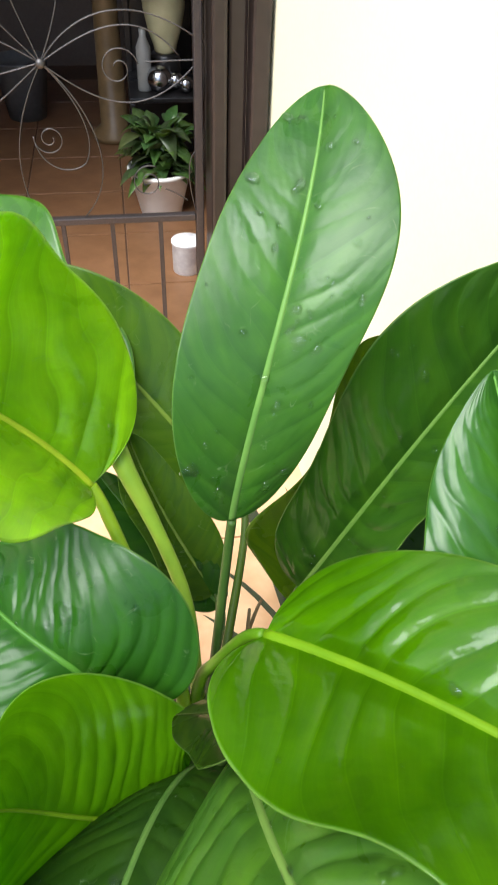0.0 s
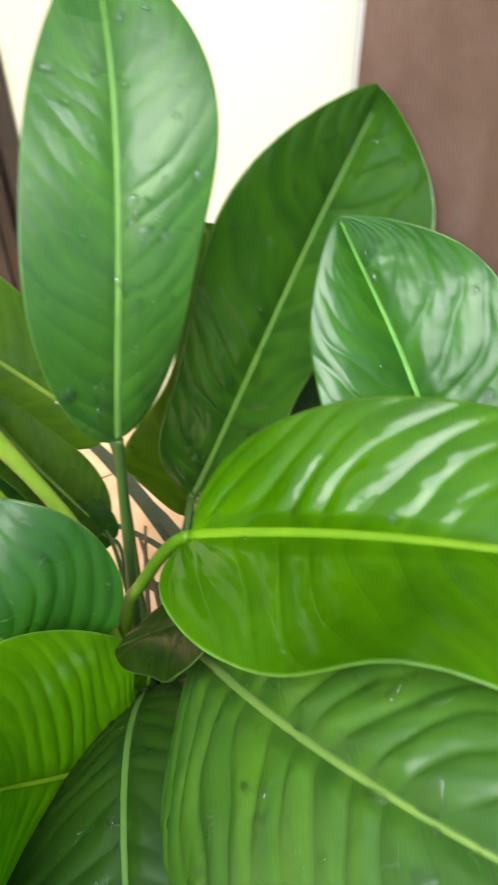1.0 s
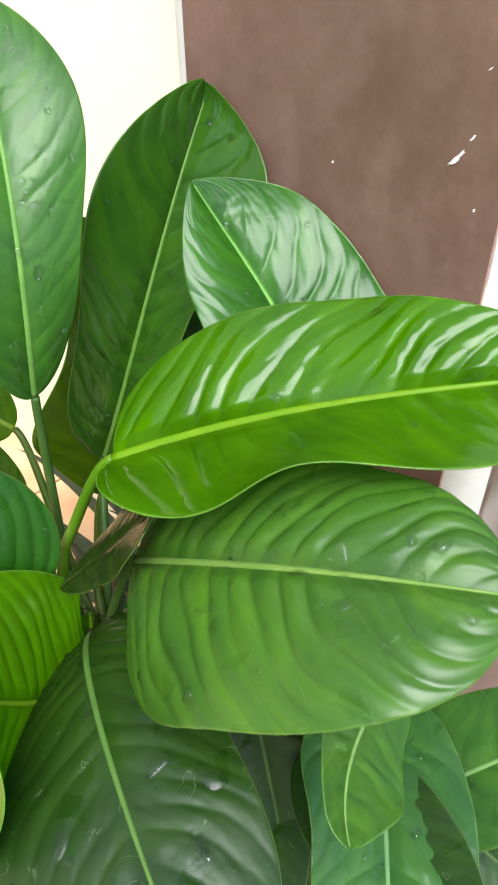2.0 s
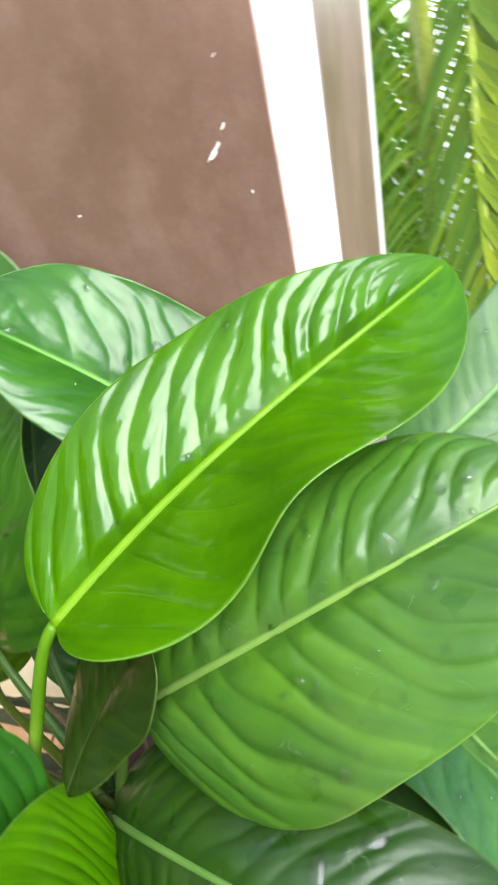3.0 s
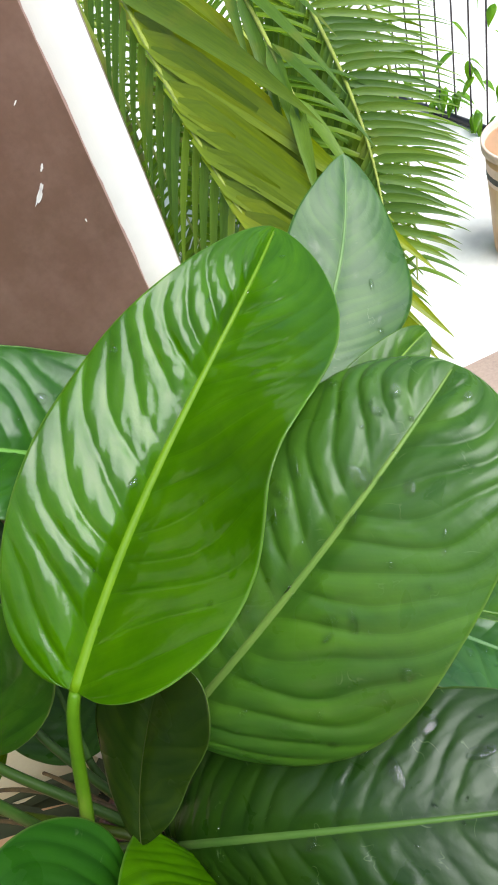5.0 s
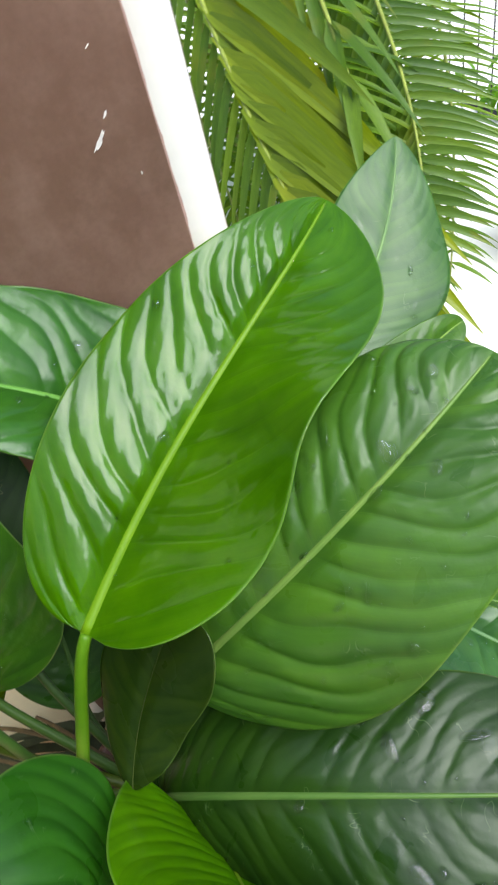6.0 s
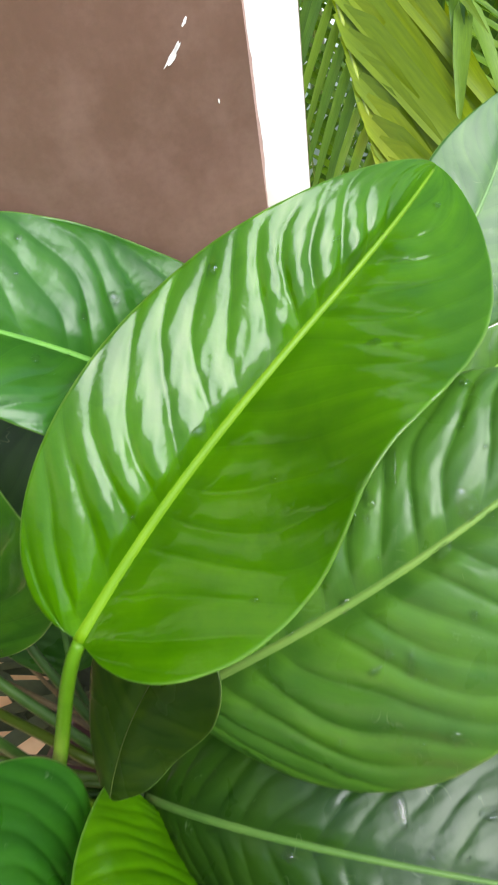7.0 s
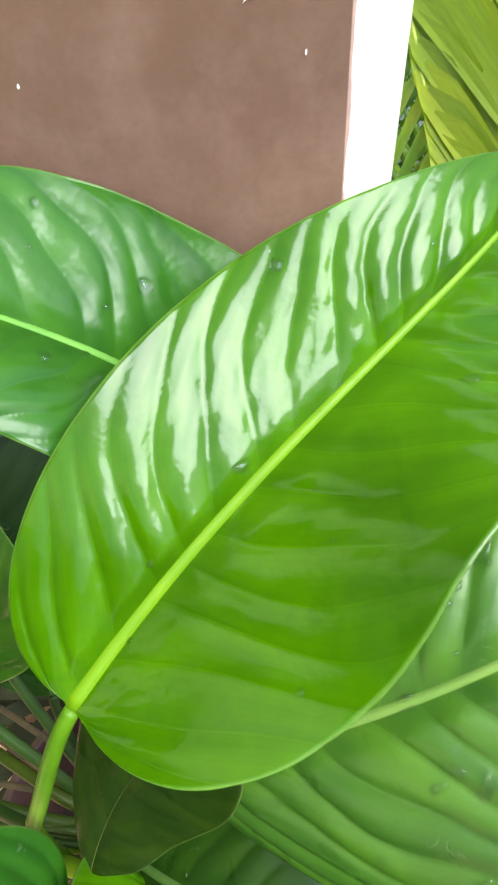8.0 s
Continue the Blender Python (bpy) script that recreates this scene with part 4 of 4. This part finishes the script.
leaf('large dark green leaf leaning against the pillar',
     ((0.091, 0.398, 0.508), (0.106, 0.353, 0.616), (0.174, 0.400, 0.710), (0.242, 0.421, 0.803)), (-0.398, -0.711, 0.579),
     twist=0.58, width=0.0616, taper=(0.56, 0.56), fold=(0.55, 0.51), curl=(0.05, 0.31), wave=(-0.212, 0.088, -0.111, 0.305),
     tint=(0.050, 0.145, 0.016), veins=16, relief=0.0040, gloss=0.18, foot=(0.045, 0.330, 0.420), drops=38, detail=1, seed=3, pale=0.55, press=True)
leaf('pale green leaf with a silvery wet sheen',
     ((0.178, 0.203, 0.605), (0.209, 0.243, 0.669), (0.200, 0.316, 0.700), (0.178, 0.354, 0.763)), (-0.394, -0.494, 0.775),
     twist=0.18, width=0.0799, taper=(0.52, 0.72), fold=(0.70, 0.12), curl=(-0.34, 0.05), wave=(0.021, 0.072, -0.008, 0.044),
     tint=(0.052, 0.185, 0.020), veins=10, relief=0.0024, gloss=0.24, foot=(0.060, 0.300, 0.430), drops=11, detail=1, seed=4, pale=0.9, press=True)
leaf('very broad mid-green leaf with wet streaks and drops',
     ((0.040, 0.239, 0.557), (0.047, 0.145, 0.644), (0.065, 0.079, 0.694), (0.126, 0.006, 0.700)), (-0.299, 0.104, 0.949),
     twist=-0.37, width=0.0901, taper=(0.46, 0.47), fold=(0.30, -0.03), curl=(-0.27, -0.18), wave=(0.123, 0.014, 0.074, 0.027),
     tint=(0.086, 0.200, 0.030), veins=14, relief=0.0052, gloss=0.32, foot=(0.022, 0.285, 0.430), drops=44, detail=1, seed=5, pale=0.35,
     puddles=((0.40, 0.02, 0.0045, 1.5), (0.60, 0.03, 0.0050, 1.8), (0.68, -0.06, 0.0050, 2.2), (0.72, 0.25, 0.0040, 1.5), (0.50, -0.38, 0.0036, 2.5), (0.62, -0.55, 0.0036, 2.5), (0.45, 0.45, 0.0030, 3.0)))
leaf('broad dark green low leaf with a bright midrib',
     ((0.006, 0.280, 0.445), (-0.028, 0.214, 0.534), (-0.048, 0.109, 0.521), (-0.064, -0.003, 0.506)), (-0.151, 0.154, 0.976),
     twist=-0.33, width=0.0806, taper=(0.40, 0.25), fold=(0.11, -0.04), curl=(-0.14, -0.20), wave=(0.068, 0.046, -0.057, -0.229),
     tint=(0.028, 0.078, 0.010), veins=15, relief=0.0022, gloss=0.36, foot=(0.016, 0.300, 0.380), drops=40, detail=1, seed=6, pale=1.2,
     puddles=((0.55, -0.6, 0.0050, 2.0), (0.62, -0.35, 0.0045, 2.4), (0.70, -0.7, 0.0060, 1.6), (0.78, -0.45, 0.0050, 2.2), (0.66, 0.5, 0.0045, 2.5), (0.84, 0.35, 0.0050, 2.0), (0.90, -0.2, 0.0050, 1.8), (0.5, 0.7, 0.0045, 2.2)))
leaf('dark glossy green leaf with rippled veins',
     ((-0.057, 0.302, 0.496), (-0.061, 0.291, 0.571), (-0.133, 0.316, 0.561), (-0.171, 0.388, 0.565)), (0.200, -0.675, 0.710),
     twist=0.39, width=0.0931, taper=(0.40, 0.62), fold=(0.20, 0.20), curl=(0.00, 0.02), wave=(0.000, 0.000, -0.004, 0.043),
     tint=(0.033, 0.145, 0.010), veins=13, relief=0.0026, gloss=0.33, foot=(-0.005, 0.305, 0.420), drops=12, detail=1, seed=7, pale=0.4)
leaf('young cupped lime-green leaf',
     ((0.018, 0.309, 0.425), (-0.017, 0.226, 0.395), (-0.083, 0.237, 0.488), (-0.098, 0.189, 0.585)), (0.437, -0.754, 0.490),
     twist=1.44, width=0.0947, taper=(0.55, 0.33), fold=(-0.07, 0.13), curl=(-0.20, -0.03), wave=(0.153, 0.196, 0.014, 0.006),
     tint=(0.104, 0.264, 0.003), veins=16, relief=0.0020, gloss=0.22, foot=(0.010, 0.300, 0.400), drops=0, detail=1, seed=8, pale=0.6)
leaf('large bright yellow-green leaf beside the doorway',
     ((-0.074, 0.426, 0.598), (-0.138, 0.441, 0.684), (-0.198, 0.380, 0.748), (-0.179, 0.324, 0.833)), (0.593, -0.554, 0.584),
     twist=-0.54, width=0.1074, taper=(0.36, 0.44), fold=(0.65, 0.40), curl=(0.23, 0.19), wave=(0.042, -0.060, -0.077, 0.026),
     tint=(0.260, 0.470, 0.014), veins=9, relief=0.0045, foot=(-0.005, 0.325, 0.480), drops=8, detail=1, seed=9, rib=1.5, pale=0.6)
leaf('pale bluish green upright leaf before the palm',
     ((0.303, 0.116, 0.505), (0.355, 0.041, 0.531), (0.416, -0.014, 0.577), (0.495, -0.037, 0.629)), (-0.532, -0.088, 0.842),
     twist=0.36, width=0.0634, taper=(0.49, 0.70), fold=(0.09, 0.02), curl=(-0.08, -0.14), wave=(-0.015, 0.092, -0.224, -0.180),
     tint=(0.074, 0.185, 0.050), veins=18, relief=0.0007, gloss=0.4, foot=(0.230, 0.100, 0.350), drops=4, detail=0, seed=10, pale=0.7)
leaf('olive green older leaf seen from behind',
     ((0.046, 0.509, 0.489), (-0.013, 0.542, 0.560), (-0.079, 0.570, 0.627), (-0.145, 0.594, 0.692)), (0.320, -0.820, 0.475),
     twist=-0.01, width=0.0585, taper=(0.52, 0.57), fold=(0.27, 0.19), curl=(0.00, 0.02), wave=(-0.137, 0.046, -0.082, -0.015),
     tint=(0.085, 0.175, 0.014), veins=15, relief=0.0009, foot=(0.022, 0.330, 0.430), drops=4, detail=0, seed=11, pale=0.8)
leaf('narrow olive green leaf rising from the crown',
     ((0.020, 0.454, 0.428), (-0.007, 0.458, 0.487), (-0.035, 0.465, 0.546), (-0.051, 0.478, 0.608)), (0.349, -0.808, 0.475),
     twist=0.00, width=0.0324, taper=(0.48, 0.62), fold=(0.29, 0.20), curl=(0.01, 0.03), wave=(-0.005, 0.149, 0.081, -0.004),
     tint=(0.085, 0.175, 0.020), veins=14, relief=0.0008, foot=(0.018, 0.325, 0.430), drops=0, detail=0, seed=12)
leaf('small wet dark green leaf among the stalks',
     ((0.026, 0.450, 0.413), (-0.010, 0.455, 0.465), (-0.048, 0.460, 0.516), (-0.079, 0.472, 0.570)), (0.340, -0.858, 0.385),
     twist=-0.02, width=0.0307, taper=(0.49, 0.62), fold=(0.20, 0.22), curl=(0.00, 0.01), wave=(-0.010, 0.007, 0.037, -0.038),
     tint=(0.041, 0.130, 0.020), veins=10, relief=0.0015, foot=(0.010, 0.320, 0.430), drops=6, detail=0, seed=13)
pale_leaf = leaf('pale green leaf with a yellowing edge',
     ((-0.068, 0.511, 0.564), (-0.142, 0.561, 0.609), (-0.203, 0.625, 0.654), (-0.249, 0.702, 0.697)), (0.117, -0.745, 0.657),
     twist=0.02, width=0.0905, taper=(0.52, 0.57), fold=(0.20, 0.22), curl=(0.00, 0.02), wave=(0.000, 0.000, -0.102, 0.148),
     tint=(0.070, 0.200, 0.020), veins=13, relief=0.0011, foot=None, drops=2, detail=0, seed=14)
# thick lime sheath-like stalk of the leaf with the yellowing edge
pts = np.array([(-0.068, 0.511, 0.562), (-0.072, 0.505, 0.60), (-0.068, 0.488, 0.616), (-0.058, 0.457, 0.606), (-0.026, 0.43, 0.543), (-0.001, 0.40, 0.488), (0.005, 0.36, 0.445), (0.015, 0.31, 0.36), (0.02, 0.29, 0.245)])
for _ in range(3):
    pts = np.concatenate([pts[:1], np.stack([0.75 * pts[:-1] + 0.25 * pts[1:], 0.25 * pts[:-1] + 0.75 * pts[1:]], 1).reshape(-1, 3), pts[-1:]])
v, f = tube(pts, np.interp(np.linspace(0, 1, len(pts)), (0, 0.2, 0.35, 0.5, 1), (0.004, 0.009, 0.0095, 0.006, 0.0055)), 14)
sheath = mesh_object("stalk", v, f, RIB, pale_leaf, label="thick lime-yellow stalk")
sheath.color = (0.20, 0.32, 0.03, 1)
leaf('yellowish green leaf behind a darker one',
     ((0.101, 0.452, 0.407), (0.149, 0.437, 0.497), (0.148, 0.452, 0.598), (0.146, 0.501, 0.689)), (-0.222, -0.876, 0.428),
     twist=0.12, width=0.0685, taper=(0.49, 0.59), fold=(0.21, 0.20), curl=(0.02, 0.00), wave=(0.364, 0.019, 0.000, 0.000),
     tint=(0.088, 0.160, 0.008), veins=14, relief=0.0009, foot=(0.040, 0.340, 0.420), drops=0, detail=0, seed=15)
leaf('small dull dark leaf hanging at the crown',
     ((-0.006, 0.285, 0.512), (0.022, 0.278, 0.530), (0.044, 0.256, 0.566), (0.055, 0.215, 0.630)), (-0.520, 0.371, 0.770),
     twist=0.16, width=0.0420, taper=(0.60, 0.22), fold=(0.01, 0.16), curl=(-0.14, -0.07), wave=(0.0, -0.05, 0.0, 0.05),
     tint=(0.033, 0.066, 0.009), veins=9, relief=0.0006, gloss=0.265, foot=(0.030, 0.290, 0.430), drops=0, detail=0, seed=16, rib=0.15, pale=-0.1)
leaf('small pale green hanging leaf',
     ((0.149, 0.077, 0.518), (0.103, 0.062, 0.522), (0.061, 0.041, 0.535), (0.038, 0.002, 0.551)), (-0.164, -0.515, 0.841),
     twist=-0.09, width=0.0334, taper=(0.51, 0.52), fold=(0.20, 0.41), curl=(0.03, 0.08), wave=(-0.148, 0.061, 0.153, -0.039),
     tint=(0.100, 0.230, 0.050), veins=8, relief=0.0013, foot=(0.030, 0.240, 0.400), drops=3, detail=0, seed=17)
leaf('dark wet leaf low on the plant',
     ((0.181, 0.111, 0.409), (0.135, 0.056, 0.402), (0.089, 0.000, 0.392), (0.043, -0.054, 0.380)), (-0.168, -0.153, 0.974),
     twist=-0.02, width=0.0654, taper=(0.49, 0.60), fold=(0.20, 0.29), curl=(0.04, 0.01), wave=(-0.030, 0.002, 0.036, 0.108),
     tint=(0.065, 0.180, 0.055), veins=9, relief=0.0034, foot=(0.030, 0.260, 0.380), drops=32, detail=1, seed=18, pale=0.5)
leaf('low bluish green leaf at the outer side',
     ((0.162, 0.074, 0.272), (0.211, 0.041, 0.324), (0.261, 0.011, 0.377), (0.310, -0.015, 0.432)), (-0.690, -0.078, 0.720),
     twist=0.00, width=0.0586, taper=(0.50, 0.60), fold=(0.20, 0.20), curl=(-0.00, 0.00), wave=(-0.001, -0.025, 0.000, 0.000),
     tint=(0.070, 0.180, 0.045), veins=10, relief=0.0019, foot=(0.050, 0.250, 0.380), drops=3, detail=0, seed=19)
leaf('small rounded mid-green leaf behind a larger one',
     ((0.178, 0.116, 0.527), (0.213, 0.070, 0.556), (0.252, 0.024, 0.579), (0.282, -0.032, 0.578)), (-0.720, 0.232, 0.654),
     twist=0.03, width=0.0332, taper=(0.50, 0.58), fold=(0.22, 0.19), curl=(0.02, -0.01), wave=(0.064, -0.028, 0.012, -0.017),
     tint=(0.083, 0.200, 0.015), veins=12, relief=0.0009, foot=(0.060, 0.240, 0.420), drops=0, detail=0, seed=20)
# filler leaves for the low gaps; shade is put into their dark tint
leaf('lower filler leaf, shade of the others put into its dark green tint',
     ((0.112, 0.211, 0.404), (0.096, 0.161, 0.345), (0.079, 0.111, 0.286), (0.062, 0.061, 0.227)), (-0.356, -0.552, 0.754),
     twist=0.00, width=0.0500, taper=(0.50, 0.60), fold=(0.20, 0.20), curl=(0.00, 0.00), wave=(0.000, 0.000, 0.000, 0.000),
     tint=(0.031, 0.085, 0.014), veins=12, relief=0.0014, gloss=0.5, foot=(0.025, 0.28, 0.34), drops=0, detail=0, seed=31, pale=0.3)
leaf('lower filler leaf, shade of the others put into its dark green tint',
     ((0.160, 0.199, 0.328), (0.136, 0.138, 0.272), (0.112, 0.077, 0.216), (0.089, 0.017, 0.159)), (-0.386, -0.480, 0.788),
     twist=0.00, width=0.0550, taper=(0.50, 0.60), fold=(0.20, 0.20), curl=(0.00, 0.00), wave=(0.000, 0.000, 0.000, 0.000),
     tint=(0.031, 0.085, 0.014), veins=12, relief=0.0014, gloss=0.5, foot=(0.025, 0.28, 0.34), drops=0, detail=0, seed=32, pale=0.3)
leaf('lower filler leaf, shade of the others put into its dark green tint',
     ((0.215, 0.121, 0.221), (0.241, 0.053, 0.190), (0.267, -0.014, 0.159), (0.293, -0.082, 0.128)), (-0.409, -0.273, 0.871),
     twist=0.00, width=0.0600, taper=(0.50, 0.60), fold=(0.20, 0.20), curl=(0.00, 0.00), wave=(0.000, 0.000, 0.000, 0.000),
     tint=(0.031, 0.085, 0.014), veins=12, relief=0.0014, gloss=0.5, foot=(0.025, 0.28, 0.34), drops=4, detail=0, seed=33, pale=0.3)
leaf('lower filler leaf, shade of the others put into its dark green tint',
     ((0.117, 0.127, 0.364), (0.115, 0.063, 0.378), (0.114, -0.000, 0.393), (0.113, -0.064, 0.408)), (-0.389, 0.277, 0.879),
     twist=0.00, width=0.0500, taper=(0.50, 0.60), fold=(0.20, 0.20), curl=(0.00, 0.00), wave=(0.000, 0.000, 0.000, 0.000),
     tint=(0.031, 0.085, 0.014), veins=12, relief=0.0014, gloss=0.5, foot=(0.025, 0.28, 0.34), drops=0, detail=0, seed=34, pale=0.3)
leaf('lower filler leaf, shade of the others put into its dark green tint',
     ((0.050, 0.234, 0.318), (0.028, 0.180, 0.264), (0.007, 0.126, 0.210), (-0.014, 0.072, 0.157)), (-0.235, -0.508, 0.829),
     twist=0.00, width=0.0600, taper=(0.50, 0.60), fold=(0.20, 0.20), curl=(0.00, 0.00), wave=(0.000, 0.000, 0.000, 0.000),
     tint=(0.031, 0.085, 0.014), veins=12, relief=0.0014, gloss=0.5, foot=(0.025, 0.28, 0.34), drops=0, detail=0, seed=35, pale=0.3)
leaf('lower filler leaf, shade of the others put into its dark green tint',
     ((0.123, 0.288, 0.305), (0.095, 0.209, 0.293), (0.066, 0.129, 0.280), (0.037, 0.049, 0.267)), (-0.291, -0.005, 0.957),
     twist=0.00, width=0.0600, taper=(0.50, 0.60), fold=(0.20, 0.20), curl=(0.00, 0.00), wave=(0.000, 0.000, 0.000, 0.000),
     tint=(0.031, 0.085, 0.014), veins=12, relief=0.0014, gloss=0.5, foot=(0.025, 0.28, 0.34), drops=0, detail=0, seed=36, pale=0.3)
# added blade that stands in for the lower lobe of the cupped leaf
leaf('added lime-green leaf standing in for the lower half of the cupped one',
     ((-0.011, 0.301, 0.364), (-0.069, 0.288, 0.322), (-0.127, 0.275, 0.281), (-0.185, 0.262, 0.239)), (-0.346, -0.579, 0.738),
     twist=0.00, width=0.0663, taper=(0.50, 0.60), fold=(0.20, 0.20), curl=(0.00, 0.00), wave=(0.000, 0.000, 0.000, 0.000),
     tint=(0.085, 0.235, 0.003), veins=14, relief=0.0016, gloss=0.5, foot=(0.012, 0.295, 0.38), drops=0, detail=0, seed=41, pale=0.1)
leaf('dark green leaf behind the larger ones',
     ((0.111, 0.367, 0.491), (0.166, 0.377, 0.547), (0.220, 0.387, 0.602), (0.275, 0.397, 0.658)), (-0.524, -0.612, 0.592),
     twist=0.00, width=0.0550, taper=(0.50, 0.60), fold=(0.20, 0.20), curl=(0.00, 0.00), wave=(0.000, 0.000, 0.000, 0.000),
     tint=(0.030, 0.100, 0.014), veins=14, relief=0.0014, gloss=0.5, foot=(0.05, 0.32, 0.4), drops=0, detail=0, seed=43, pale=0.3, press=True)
# added gap filler; the deep shade there is put into its tint
leaf('added dark green leaf, shade of the gap between the stalks in its tint',
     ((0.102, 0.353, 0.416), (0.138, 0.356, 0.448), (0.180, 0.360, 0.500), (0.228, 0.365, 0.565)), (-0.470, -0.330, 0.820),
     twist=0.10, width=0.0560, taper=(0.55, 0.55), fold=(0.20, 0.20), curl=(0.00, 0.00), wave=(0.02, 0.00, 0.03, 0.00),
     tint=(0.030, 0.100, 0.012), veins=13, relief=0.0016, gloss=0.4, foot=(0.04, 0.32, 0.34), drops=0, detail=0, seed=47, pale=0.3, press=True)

# dry brown sheaths round the crown
SHEATH = plain("dry_brown_sheath", (0.085, 0.06, 0.025), 0.8, grain=220, vary=0.4, coarse=40)
for k in range(9):
    ang = k * 2.4
    x, y = 0.018 + 0.024 * math.cos(ang), 0.285 + 0.024 * math.sin(ang)
    top = 0.39 + 0.008 * (k * 5 % 7)
    path = bezier([(x, y, 0.25), (x, y, 0.34), (x + 0.012 * math.cos(ang), y + 0.012 * math.sin(ang), top - 0.04), (x + 0.022 * math.cos(ang + 0.5), y + 0.022 * math.sin(ang + 0.5), top)], np.linspace(0, 1, 14))
    v, f = tube(path, np.linspace(0.006, 0.0012, 14), 7)
    mesh_object("sheath", v, f, SHEATH, plant, label="dry brown fibrous sheath" if k == 0 else "")

# thin dry stalks drooping from the crown over the rim of the pot
for k, (dx, dy, high, low) in enumerate(((0.10, 0.20, 0.40, 0.33), (0.06, 0.24, 0.37, 0.29), (0.15, 0.17, 0.36, 0.30), (0.02, 0.22, 0.39, 0.34), (0.13, 0.25, 0.34, 0.24), (-0.03, 0.20, 0.36, 0.31), (0.19, 0.13, 0.38, 0.33))):
    x, y = 0.02 + 0.02 * math.cos(k * 1.9), 0.29 + 0.02 * math.sin(k * 1.9)
    path = bezier([(x, y, 0.25), (x + 0.1 * dx, y + 0.1 * dy, high), (x + 0.6 * dx, y + 0.55 * dy, high + 0.02), (x + dx, y + dy, low)], np.linspace(0, 1, 20))
    v, f = tube(path, np.linspace(0.0034, 0.0018, 20), 7)
    mesh_object("stalk", v, f, SHEATH, plant, label="thin dry drooping stalk")

# ---- floor tiles, last ----
def tiles(parent, mat, a0, b0, na, nb, size):
    bm = bmesh.new()
    box(bm, (-size / 2 + 0.002, -size / 2 + 0.002, -0.008), (size / 2 - 0.002, size / 2 - 0.002, 0), bevel=0.0015)
    first = part("tile", bm, mat, parent)
    data = first.data
    for i in range(na):
        for j in range(nb):
            ob = first if i == j == 0 else new("tile", data)
            ob.parent = parent
            x, y = at(a0 + size * (i + 0.5), b0 + size * (j + 0.5))
            ob.location, ob.rotation_euler = (x, y, 0), (0, 0, ANGLE + (i * 7 + j * 3) % 4 * math.pi / 2)


tiles(floor, TILE_OUT, -2.355, -1.34, 8, 9, 0.3)
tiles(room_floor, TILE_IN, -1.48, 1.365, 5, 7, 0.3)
